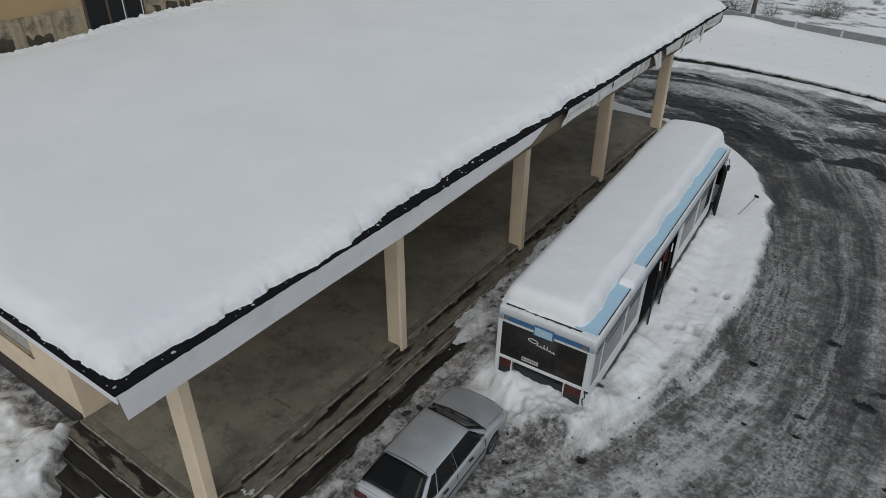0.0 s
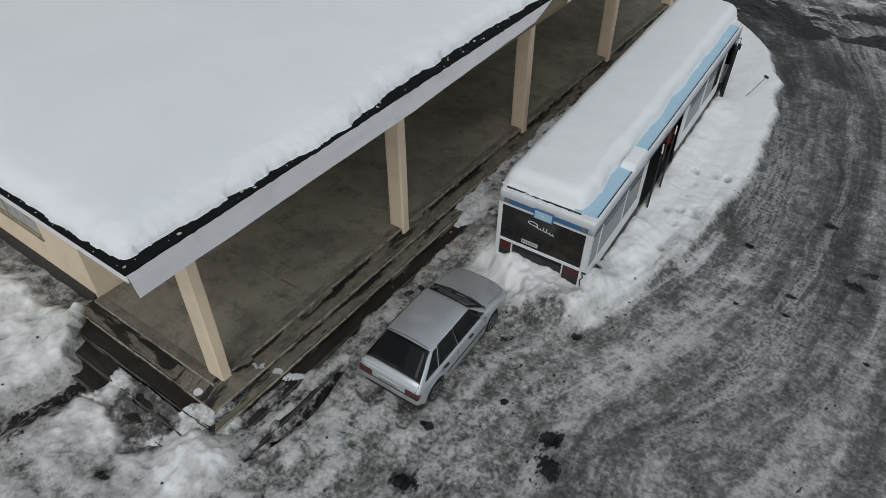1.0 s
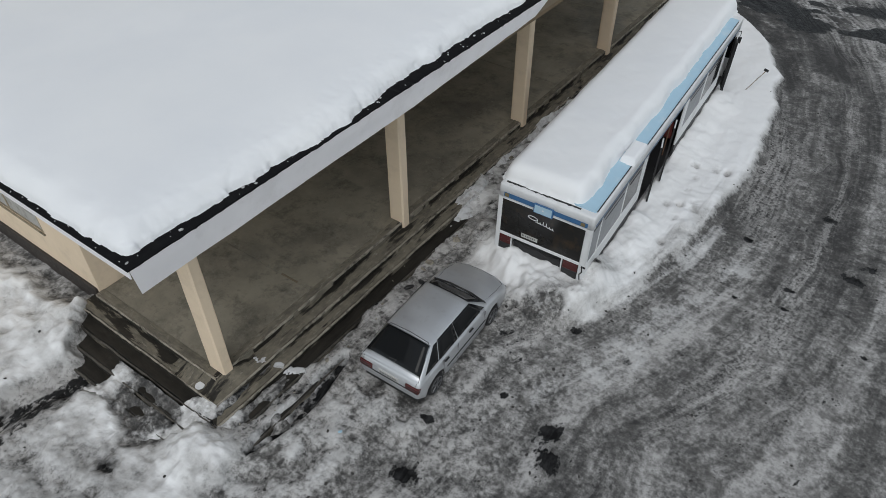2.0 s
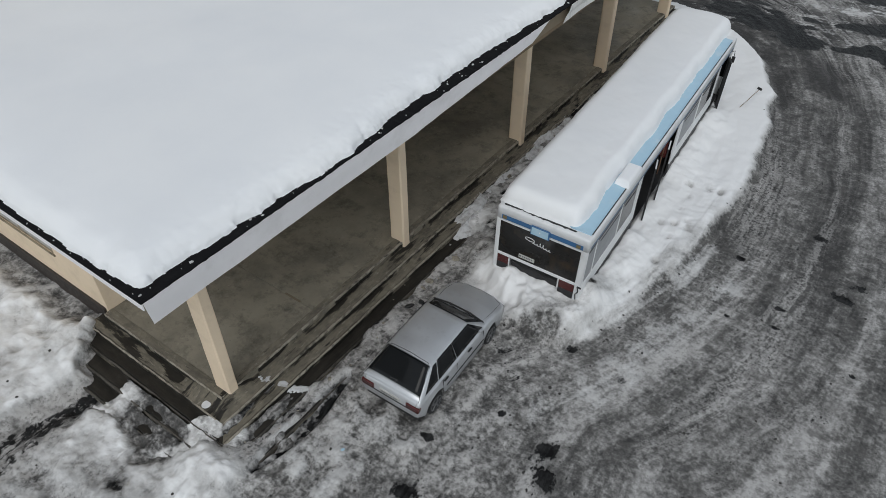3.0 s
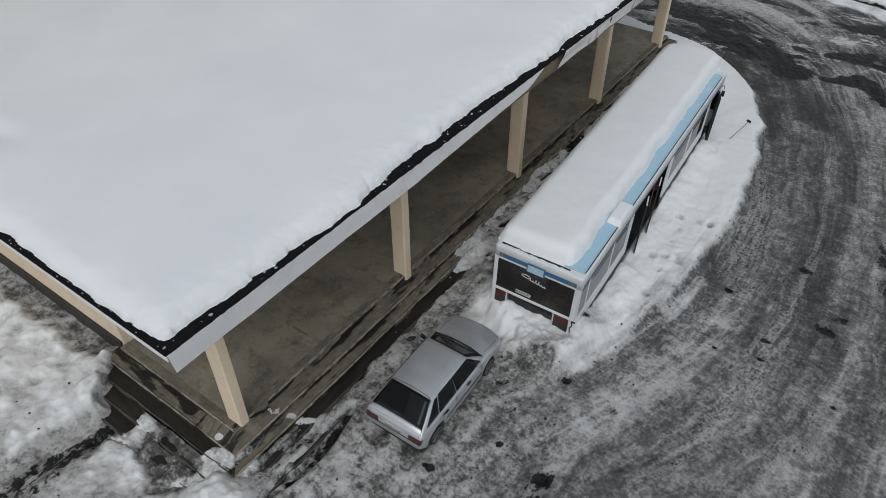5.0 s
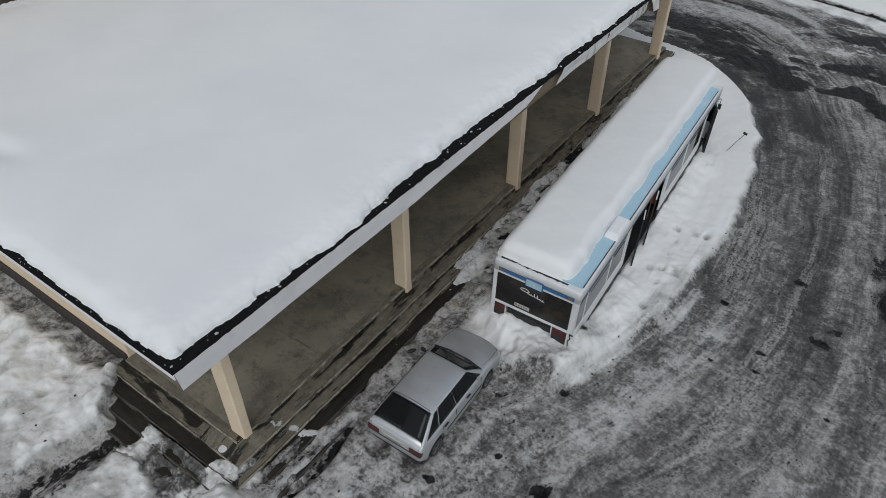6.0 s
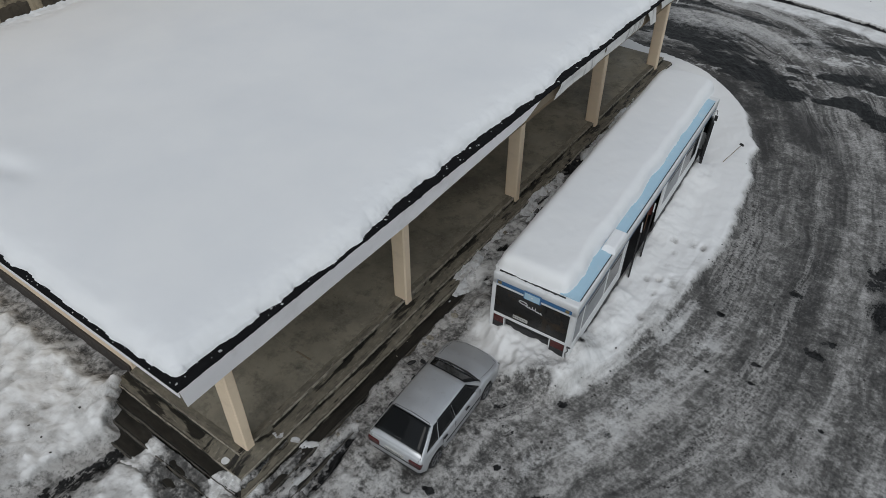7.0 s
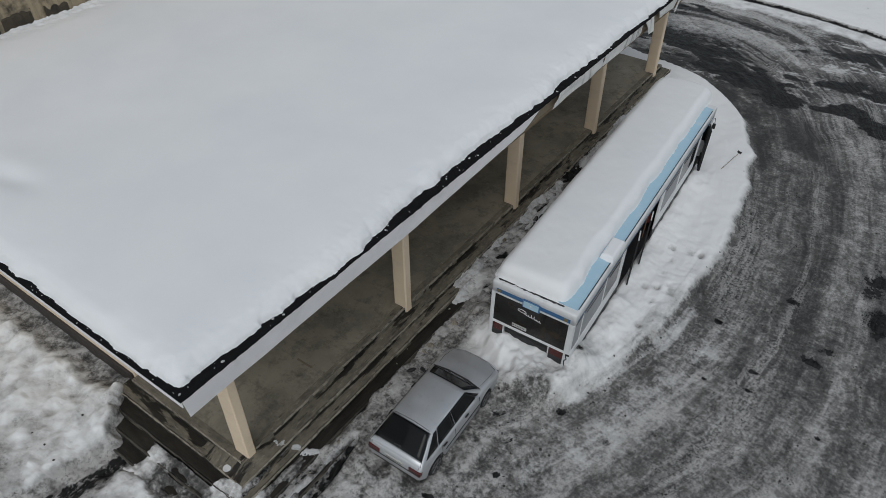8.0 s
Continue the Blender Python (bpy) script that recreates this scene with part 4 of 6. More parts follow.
gap = gap + (0.12 * (fbm(SX * 0.8, SY * 0.8, 61, 2) - 0.5) + 0.2 * (np.abs(fbm(SX * 1.2, SY * 1.2, 62, 2) - 0.5) - 0.12)) * smooth(1.2, 0.0, gap)
gap = gap + 0.09 * (fbm(SX * 6.0, SY * 6.0, 67, 3) - 0.5) * smooth(0.08, 0.0, gap)
puff = np.sqrt(np.clip(1 - (1 - np.clip(gap / 0.36, 0, 1)) ** 2, 0, 1))
deep = 0.24 * puff + 0.2 * (1 - np.exp(-np.maximum(gap, 0) / 0.6))
deep = deep + smooth(0.2, 4, gap) * (0.1 * (fbm(SX * 0.22, SY * 0.22, 63, 2) - 0.5) + 0.02 * (fbm(SX * 0.9, SY * 0.5, 64, 2) - 0.5))
deep = deep + 0.05 * (fbm(SX * 2.2, SY * 2.2, 65, 3) - 0.5) * smooth(0.02, 0.25, gap) * smooth(1.0, 0.3, gap)
deep = deep + 0.014 * (fbm(SX * 8.0, SY * 8.0, 68, 2) - 0.5) * smooth(0.0, 0.1, gap) * smooth(0.5, 0.15, gap)
# crumbled where it meets the hall, and a dent with a low ridge near the end wall
deep = deep + smooth(-13.4, -15.0, SX) * (-0.16 + 0.2 * smooth(-1.0, 4.0, SY) + 0.2 * (fbm(SX * 5.0, SY * 5.0, 66, 4) - 0.5))
dent = np.exp(-(((SX + 6.5) / 0.75) ** 2 + ((SY + 6.45 - 0.12 * (SX + 6.5)) / 0.3) ** 2))
deep = deep - 0.09 * dent + 0.03 * np.exp(-(((SX + 6.9) / 0.9) ** 2 + ((SY + 6.0) / 0.4) ** 2))
SZ = np.where(gap > 0, RZ + deep, RZ - 0.06)
# lumps that overhang a little, so that the face is not fluted
lean_out = smooth(0.28, 0.03, gap) * np.where(gap > 0, 1.0, 0.0)
SX = SX + lean_out * 0.05 * (fbm(SY * 4.0 + SZ * 5.0, SZ * 9.0 + SX * 2.0, 69, 3) - 0.5)
SY = SY + lean_out * 0.05 * (fbm(SX * 4.0 - SZ * 5.0, SZ * 9.0 + SY * 2.0, 70, 3) - 0.5)
inside_cells = (gap[:-1, :-1] > -0.06) & (gap[1:, 1:] > -0.06)
roof_snow = sheet("roof_snow", SX, SY, SZ, SNOW, keep=inside_cells)
tagged(roof_snow, "thick smooth white snow lying on the canopy roof", "snow", kind="stuff")
# ---- the taller hall behind ----
hall = obj("wall_hall", slab(-16.0, -14.0, 5.0, -15.0, 40.0, 13.0), OCHRE)
tagged(hall, "ochre plastered wall of the taller hall", "wall", kind="structure")
band = obj("plinth", ragged_bar(-15.2, -13.9, 6.0, -14.94, 1.5, 7.28, "y", 0.12, 0.03, 71), STAINED)
tagged(band, "stained crumbling plinth of the taller hall", "plinth", kind="structure")
band = obj("plinth", ragged_bar(-15.2, 3.8, 6.0, -14.94, 39.9, 7.18, "y", 0.12, 0.03, 72), STAINED)
tagged(band, "stained crumbling plinth of the taller hall", "plinth", kind="structure")
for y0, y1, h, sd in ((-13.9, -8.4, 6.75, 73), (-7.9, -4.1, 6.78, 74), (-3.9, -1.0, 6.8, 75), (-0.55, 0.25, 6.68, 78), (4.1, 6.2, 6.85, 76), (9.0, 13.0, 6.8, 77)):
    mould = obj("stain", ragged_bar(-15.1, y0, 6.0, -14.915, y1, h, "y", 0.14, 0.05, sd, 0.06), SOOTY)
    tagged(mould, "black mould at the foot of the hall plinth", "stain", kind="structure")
glazing = thing("window_2", "dark glazed opening with pale frames in the hall wall", "window", None, "", "structure")
for y in (1.55, 2.37, 2.98, 3.70):
    part("window_frame", slab(-15.0, y, 6.2, -14.93, y + 0.025, 9.0, 0.005), SHEET_OLD if y > 2.5 else WOOD, glazing, "peeling pale frame post" if y > 2.5 else "bare wooden frame post")
    part("jamb", slab(-15.0, y + 0.026, 6.2, -14.94, y + 0.09, 9.0, 0.005), BROWN, glazing, "dark wooden jamb")
for y, y2 in ((1.66, 2.36), (2.48, 2.97), (3.09, 3.69)):
    part("pane", slab(-14.99, y, 6.2, -14.96, y2, 9.0), TINTED, glazing)

# ---- materials of the vehicles and small things ----
BUS_WHITE = painted("white_bus_paint", (0.74, 0.75, 0.76), (0.2, 0.18, 0.16), 0.3, 0.35, scale=1.2, relief=0)
BUS_BLUE = painted("faded_blue_paint", (0.045, 0.14, 0.3), (0.1, 0.12, 0.14), 0.3, 0.4, scale=2.0, relief=0)
ROOF_BLUE = painted("light_blue_paint", (0.4, 0.59, 0.72), (0.6, 0.66, 0.7), 0.6, 0.5, scale=1.5, relief=0)
BAND_GREY = painted("dull_blue_grey_band", (0.12, 0.18, 0.27), (0.25, 0.25, 0.25), 0.4, 0.5, scale=2.0, relief=0)
BUS_GREY = painted("grey_whitewashed_glass", (0.3, 0.31, 0.325), (0.2, 0.2, 0.2), 0.3, 0.5, scale=0.8, relief=0)
# brown blotches paint the reflections and interior showing in the dark pane
REAR_GLASS = painted("brown_reflection_glass", (0.02, 0.019, 0.018), (0.055, 0.036, 0.02), 0.9, 0.14, scale=1.6, relief=0)
LAMP_RED = painted("red_lamp_glass", (0.075, 0.014, 0.013), (0.05, 0.01, 0.01), 0.5, 0.2, scale=4.0, relief=0)
LAMP_AMBER = plain("amber_lamp_glass", (0.2, 0.15, 0.07), 0.4)
PLATE = plain("pale_number_plate", (0.45, 0.45, 0.43), 0.5)
INK = plain("dark_ink", (0.14, 0.14, 0.145), 0.6)
RED_SEAT = painted("dark_red_vinyl", (0.11, 0.02, 0.016), (0.02, 0.01, 0.01), 0.5, 0.5, scale=3.0)
RUST = painted("rusty_steel", (0.16, 0.085, 0.05), (0.03, 0.02, 0.015), 0.7, 0.8, scale=5.0)
BLACK = plain("black_plastic", (0.018, 0.018, 0.019), 0.5)


def car_paint():
    m, n, l, b = mat("silver_metallic_paint", 0.32, 0.6)
    c = mix(n, l, tex(n, l, 1.2, 6), (0.6, 0.615, 0.64), (0.54, 0.555, 0.575))
    dirt = ramp(n, l, tex(n, l, 5.0, 9, rough=0.7), [(0.55, 0.0), (0.85, 0.3)])
    l.new(mix(n, l, dirt, c, (0.2, 0.19, 0.18)), b.inputs["Base Color"])
    l.new(ramp(n, l, tex(n, l, 3.0, 7), [(0.35, 0.28), (0.65, 0.5)]), b.inputs["Roughness"])
    b.inputs["Coat Weight"].default_value = 0.4
    b.inputs["Coat Roughness"].default_value = 0.15
    return m


SILVER = car_paint()
BUMPER = painted("dull_silver_bumper_paint", (0.45, 0.46, 0.475), (0.16, 0.15, 0.14), 0.5, 0.45, 0.3, scale=3.0, relief=0)
RIM = plain("dull_grey_alloy", (0.12, 0.12, 0.125), 0.45, 0.4)


def stroke(bm, points, r, n=6):
    for a, b in zip(points, points[1:]):
        tube(bm, a, b, r, n=n)


# ---- the bus: a snowed-in city bus, its right side to the road ----
BUS_AT = pose(3.65, 0.62, 0.1, 0, 1.4, 3.3)
LEN, HALF = 12.9, 1.25
bus = thing("bus", "abandoned white city bus with blue band, doors open, snowed in", "bus", BUS_AT)
bm = bmesh.new()
box(bm, -HALF + 0.05, 0.06, 0.36, HALF - 0.05, LEN - 0.06, 0.42)
part("floor", bm, BLACK, bus)
# roof cap with rounded shoulders, hollow below
bm = slab(-HALF, 0.0, 2.30, HALF, LEN, 2.68)
bmesh.ops.bevel(bm, geom=[e for e in bm.edges if all(v.co.z > 2.5 for v in e.verts)] + [e for e in bm.edges if abs(e.verts[0].co.z - e.verts[1].co.z) > 0.2], offset=0.07, segments=4, affect="EDGES", profile=0.6)
cap = part("cornice", bm, BUS_WHITE, bus, "white rounded roof edge", True)
cap.data.shade_smooth()
bm = bmesh.new()
for k in range(12):
    x0, x1 = -1.10 + 2.27 * k / 12, -1.10 + 2.27 * (k + 1) / 12
    z0, z1 = (2.688 + 0.05 * (1 - (x / 1.2) ** 2) for x in (x0, x1))
    vs = [bm.verts.new(p) for p in ((x0, 0.2, z0), (x1, 0.2, z1), (x1, LEN - 0.35, z1), (x0, LEN - 0.35, z0), (x0, 0.2, 2.6), (x1, 0.2, 2.6), (x1, LEN - 0.35, 2.6), (x0, LEN - 0.35, 2.6))]
    for q in ((0, 1, 2, 3), (4, 7, 6, 5), (0, 4, 5, 1), (3, 2, 6, 7)):
        bm.faces.new([vs[i] for i in q])
bmesh.ops.remove_doubles(bm, verts=bm.verts, dist=0.0005)
part("roof_panel", bm, ROOF_BLUE, bus, "light blue roof panel")
part("gutter_or_gap", slab(1.171, 0.25, 2.66, 1.195, LEN - 0.5, 2.70), BLACK, bus, "dark rain gutter")
part("gutter_or_gap", slab(-1.145, 0.25, 2.66, -1.125, LEN - 0.5, 2.70), BLACK, bus, "dark rain gutter")
# right side: lower panels, pillars, panes
for a, c in ((0.04, 3.78), (6.95, 11.35), (12.62, LEN - 0.04)):
    part("lower_panel", slab(HALF - 0.05, a, 0.76, HALF, c, 1.20, 0.012), BUS_WHITE, bus)
    # black slab added for the shade in the gap above the snow
    part("gap_shade", ragged_bar(HALF - 0.07, a + 0.02, 0.2, HALF - 0.012, c - 0.02, 0.755, "y", 0.15, 0.012, 95, 0.01), BLACK, bus, "black slab painting the shaded gap under the side panel")
for y, wd in ((0.0, 0.08), (0.60, 0.05), (2.24, 0.06), (3.44, 0.34), (6.92, 0.36), (9.04, 0.14), (11.1, 0.25), (12.62, 0.26)):
    part("pillar", slab(HALF - 0.05, y, 1.201, HALF - 0.004, y + wd, 2.299, 0.006), BUS_WHITE, bus)
for y, y2, m, lab in ((0.08, 0.60, BUS_GREY, "grey clouded pane"), (0.65, 2.24, BUS_GREY, "grey clouded pane"), (2.30, 3.44, TINTED, "dark pane"), (7.28, 9.04, BUS_GREY, "grey clouded pane"), (9.18, 11.1, TINTED, "dark pane")):
    pane = part("pane", slab(HALF - 0.03, y, 1.201, HALF - 0.018, y2, 2.18), m, bus, lab)
    part("seal", slab(HALF - 0.035, y, 2.18, HALF - 0.008, y2, 2.299), BLACK, pane, "black upper seal")
    if y2 - y > 1.0:
        part("slider", slab(HALF - 0.017, y + 0.25, 2.02, HALF - 0.008, y2 - 0.12, 2.05), BLACK, pane, "dark sliding-window rail")
part("blue_band", slab(HALF + 0.0005, 0.14, 2.31, HALF + 0.004, LEN - 0.2, 2.39), BAND_GREY, bus, "dull blue band")
# left side
part("lower_panel", slab(-HALF, 0.04, 0.2, -HALF + 0.05, LEN - 0.04, 1.40, 0.012), BUS_WHITE, bus)
for k in range(9):
    y = 0.08 + 1.55 * k
    part("pillar", slab(-HALF + 0.004, y - 0.06, 1.401, -HALF + 0.05, y + 0.06, 2.299, 0.006), BUS_WHITE, bus)
    if k < 8:
        part("pane", slab(-HALF + 0.018, y + 0.06, 1.401, -HALF + 0.03, y + 1.49, 2.299), TINTED, bus, "dark pane")
part("blue_band", slab(-HALF - 0.004, 0.14, 2.31, -HALF - 0.0005, LEN - 0.2, 2.45), BUS_BLUE, bus, "blue band")
# rear: frame, big brown window, lamps, plate, destination box
bm = bmesh.new()
rounded(bm, -HALF + 0.004, 0.0, 0.3, -1.13, 0.05, 2.299, 0.015)
rounded(bm, 1.07, 0.0, 0.15, HALF - 0.004, 0.05, 2.299, 0.015)
rounded(bm, -1.13, -0.005, 1.11, 1.07, 0.04, 1.20, 0.012)
rounded(bm, -1.13, 0.0, 2.24, 1.07, 0.05, 2.299, 0.008)
part("rear_frame", bm, BUS_WHITE, bus)
part("rear_window", slab(-1.13, 0.02, 1.20, 1.07, 0.032, 2.24), REAR_GLASS, bus, "dark rear window with brown reflections in its colour")
bm = bmesh.new()
box(bm, -1.10, -0.005, 2.325, 1.10, -0.001, 2.455)
part("blue_band", bm, BUS_BLUE, bus, "blue band")
for x in (-1.02, 0.98):
    part("marker_lamp", slab(x - 0.055, -0.016, 2.34, x + 0.055, -0.005, 2.44, 0.004), LAMP_AMBER, bus, "faded amber marker lamp")
sign = part("destination_box", slab(-0.28, -0.05, 2.22, 0.23, -0.006, 2.50, 0.012), BUS_BLUE, bus, "blue destination box")
part("face", slab(-0.25, -0.056, 2.25, 0.20, -0.05, 2.47), ROOF_BLUE, sign, "pale blue face")
part("emblem", slab(-0.045, -0.059, 2.345, -0.005, -0.056, 2.385), BUS_WHITE, sign, "small white mark")
for x0, x1 in ((-1.12, -0.80), (0.66, 1.06)):
    lamp = part("tail_lamp", slab(x0, -0.01, 0.86, x1, 0.06, 1.10, 0.012), LAMP_RED, bus, "dull red tail lamp")
    part("housing", slab(x0 - 0.01, 0.0, 0.62, x1 + 0.01, 0.1, 0.855, 0.01), BLACK, lamp, "black lamp housing")
part("lamp_post", slab(-0.795, -0.004, 0.80, -0.765, 0.03, 1.108), BUS_WHITE, bus)
part("lamp_post", slab(0.615, -0.004, 0.80, 0.645, 0.03, 1.108), BUS_WHITE, bus)
part("engine_recess", slab(-0.76, 0.12, 0.3, 0.61, 0.16, 1.10), BLACK, bus, "black engine bay under the window")
bm = bmesh.new()
stroke(bm, [(-0.75, 0.08, 0.98), (-0.4, 0.06, 0.9), (-0.1, 0.07, 0.96), (0.2, 0.06, 0.88), (0.55, 0.08, 0.93)], 0.03)
part("engine_pipe", bm, RUBBER, bus, "black sagging pipe")
plate = part("number_plate", slab(-0.53, 0.004, 1.27, -0.08, 0.019, 1.39, 0.004), PLATE, bus, "pale number plate")
for k in range(6):
    part("bar", slab(-0.42 + 0.05 * k, 0.001, 1.31, -0.39 + 0.05 * k, 0.003, 1.36), INK, plate, "grey bar")
part("disc", slab(-0.51, 0.0, 1.31, -0.455, 0.003, 1.365, 0.001), INK, plate, "dark square mark")
# maker's script as a plain looping stroke: an oval, then waves
bm = bmesh.new()
pts = [(-0.28 + 0.13 * math.cos(a), 0.012, 1.985 + 0.05 * math.sin(a) - 0.25 * 0.13 * math.cos(a) * 0.3) for a in [k * math.pi / 8 for k in range(17)]]
stroke(bm, pts, 0.009)
pts = []
for k in range(91):
    f = k / 90
    tall = 0.11 if 0.32 < f < 0.66 else 0.05
    pts.append((-0.2 + 0.5 * f + 0.022 * math.sin(12 * math.pi * f), 0.012, 1.9 - 0.06 * f + tall * (1 - math.cos(12 * math.pi * f)) / 2))
stroke(bm, pts, 0.0085)
part("script", bm, BUS_WHITE, bus, "white looping script stroke")
# broken rear corner: hinge, hanging trim
bm = bmesh.new()
stroke(bm, [(1.16, -0.02, 1.12), (1.2, -0.03, 0.98), (1.14, -0.02, 0.86), (1.17, -0.03, 0.7)], 0.014)
box(bm, 1.15, -0.03, 1.1, 1.26, -0.005, 1.14)
box(bm, 1.17, -0.02, 0.3, 1.23, 0.0, 0.62)
part("broken_trim", bm, BLACK, bus, "broken black corner trim")
part("roof_lamp", slab(1.12, 0.1, 2.52, 1.22, 0.24, 2.60, 0.02), BLACK, bus, "small dark lamp on the roof edge")
# hatch in the roof
part("roof_hatch", slab(0.88, 2.42, 2.69, 1.22, 3.30, 2.80, 0.02), BUS_WHITE, bus, "white roof hatch")
# folded doors
for y, turn in ((4.9, -77), (6.05, -79.5)):
    leaf = part("door_leaf", slab(0, -0.02, 0, 0.52, 0.02, 1.85, 0.008), BUS_WHITE, bus, "open folding door leaf")
    leaf.matrix_basis = pose(HALF + 0.02, y, 0.32, 0, 0, turn)
    for z0, z1 in ((0.12, 0.85), (0.95, 1.75)):
        part("pane", slab(0.06, -0.024, z0, 0.46, -0.0205, z1), TINTED, leaf, "dark door pane")
        part("pane", slab(0.06, 0.0205, z0, 0.46, 0.024, z1), TINTED, leaf, "dark door pane")
    part("seal", slab(0.521, -0.024, 0.0, 0.545, 0.024, 1.86), BLACK, leaf, "black rubber door edge")
leaf = part("door_leaf", slab(0, -0.02, 0, 0.5, 0.02, 1.9, 0.008), BLACK, bus, "dark open front door leaf")
leaf.matrix_basis = pose(HALF + 0.02, 12.35, 0.3, 0, 0, -70)
bm = bmesh.new()
stroke(bm, [(0.5, -0.06, 0.0), (0.5, -0.06, 1.9), (0.35, -0.06, 2.0), (0.2, -0.06, 1.9), (0.2, -0.06, 1.2)], 0.022, 8)
part("grab_rail", bm, RUBBER, leaf, "black grab rail")
bm = bmesh.new()
stroke(bm, [(HALF, LEN - 0.25, 2.25), (HALF + 0.08, LEN - 0.2, 2.28), (HALF + 0.1, LEN - 0.2, 2.1)], 0.012)
rounded(bm, HALF + 0.04, LEN - 0.25, 1.85, HALF + 0.16, LEN - 0.18, 2.08, 0.02)
part("mirror", bm, BLACK, bus, "black wing mirror")
# front
part("front_panel", slab(-HALF + 0.05, LEN - 0.05, 0.3, HALF - 0.05, LEN - 0.002, 1.15, 0.012), BUS_WHITE, bus)
part("windscreen", slab(-HALF + 0.06, LEN - 0.04, 1.151, HALF - 0.06, LEN - 0.02, 2.299), TINTED, bus, "dark windscreen")
# inside: seats and poles by the open doorway
for x, y in ((-0.9, 4.3), (-0.9, 5.2), (-0.9, 6.1), (0.75, 3.2), (-0.9, 3.4), (0.5, 4.75), (0.75, 7.1)):
    seat = part("seat", slab(x - 0.28, y, 0.82, x + 0.28, y + 0.42, 0.92, 0.03), RED_SEAT, bus, "dark red seat")
    part("backrest", slab(x - 0.28, y - 0.06, 0.93, x + 0.28, y + 0.02, 1.45, 0.025), RED_SEAT, seat)
    part("leg", slab(x - 0.05, y + 0.1, 0.42, x + 0.05, y + 0.3, 0.82), BLACK, seat)
bm = bmesh.new()
tube(bm, (1.0, 3.9, 0.42), (1.0, 3.9, 2.3), 0.018)
part("pole", bm, RUST, bus, "grimy grab pole")
bm = bmesh.new()
tube(bm, (1.0, 6.75, 0.42), (1.0, 6.75, 2.3), 0.018)
part("pole", bm, RUST, bus, "grimy grab pole")
for x in (-HALF + 0.2, HALF - 0.2):
    for y in (3.3, 9.9):
        bm = bmesh.new()
        tube(bm, (x - 0.14, y, 0.42), (x + 0.14, y, 0.42), 0.48, n=28)
        part("tyre", bm, RUBBER, bus)

# dark strip added for the shaded, dirty gap under the snow's rear edge
part("gutter_or_gap", ragged_bar(-1.12, 0.11, 2.60, 0.82, 0.16, 2.695, "x", 0.07, 0.014, 91, 0.01), RUBBER, bus, "dark strip painting the shaded dirty gap at the snow's edge")
# snow on the bus
bx, by = np.arange(-1.42, 1.16, 0.025), np.arange(0.0, 13.9, 0.03)
BX, BY = np.meshgrid(bx, by)
wav = fbm(BX * 1.2, BY * 1.2, 81, 3) - 0.5
tiny = fbm(BX * 5, BY * 5, 82, 3) - 0.5
right_edge = 0.86 + 0.2 * (fbm(BY * 0.8, BY * 0 + 3.3, 83, 3) - 0.5) + 0.06 * smooth(4, 12, BY)
bgap = soft_min([BX + 1.30, right_edge - BX, BY - 0.15 - 0.03 * smooth(-0.6, 0.5, BX), 13.35 - BY + 0.25 * np.cos(BX * 1.2)], 9.0)
bgap = bgap + 0.05 * wav * smooth(0.5, 0.0, bgap) + (0.02 * tiny + 0.03 * (fbm(BX * 3.0, BY * 3.0, 84, 2) - 0.5)) * smooth(0.14, 0.0, bgap)
rnd = np.clip(bgap / 0.36, 0, 1)
BZ = 2.69 + 0.46 * np.sqrt(1 - (1 - rnd) ** 2.2) + smooth(0.05, 0.5, bgap) * (0.05 * wav + 0.004 * tiny)
BZ = np.where(bgap > 0, BZ, 2.655)
puffed = smooth(0.3, 0.03, bgap) * np.where(bgap > 0, 1.0, 0.0)
BX = BX + puffed * 0.02 * (fbm(BY * 3.0 + BZ * 4.0, BZ * 7.0, 85, 3) - 0.5)
BY = BY + puffed * 0.02 * (fbm(BX * 3.0 - BZ * 4.0, BZ * 7.0, 86, 3) - 0.5)
bus_snow = sheet("snow", BX, BY, BZ, SNOW, keep=(bgap[:-1, :-1] > -0.06) & (bgap[1:, 1:] > -0.06))
bus_snow.matrix_world = BUS_AT
tagged(bus_snow, "thick rounded slab of white snow on the bus roof", "snow", kind="stuff")
hx, hy = np.arange(0.85, 1.262, 0.02), np.arange(2.38, 3.36, 0.02)
HX, HY = np.meshgrid(hx, hy)
hg = np.minimum.reduce([HX - 0.86, 1.245 - HX, HY - 2.40, 3.33 - HY])
hatch_snow = sheet("snow", HX, HY, np.where(hg > 0, 2.80 + 0.09 * np.sqrt(np.clip(hg / 0.08, 0, 1)), 2.70), SNOW)
hatch_snow.matrix_world = BUS_AT
tagged(hatch_snow, "small cap of snow on the bus roof hatch", "snow", kind="stuff")

# ---- the car: a silver hatchback parked behind the bus ----
CAR_AT = pose(2.87, -4.47, 0.11, 0, 1.8, 2.3)
car = thing("car", "small silver five-door hatchback parked on the ice", "car", CAR_AT)
AXLES = (0.72, 3.16)


def arch(y):
    return max([math.sqrt(max(0.0, 0.38 ** 2 - (y - a) ** 2)) + 0.26 if abs(y - a) < 0.38 else 0.0 for a in AXLES])


def deck(y):
    return float(np.interp(y, [0.07, 0.10, 0.16, 0.3, 2.7, 2.95, 3.4, 3.8, 3.93, 4.0], [0.72, 0.84, 0.90, 0.91, 0.91, 0.92, 0.86, 0.76, 0.70, 0.60]))


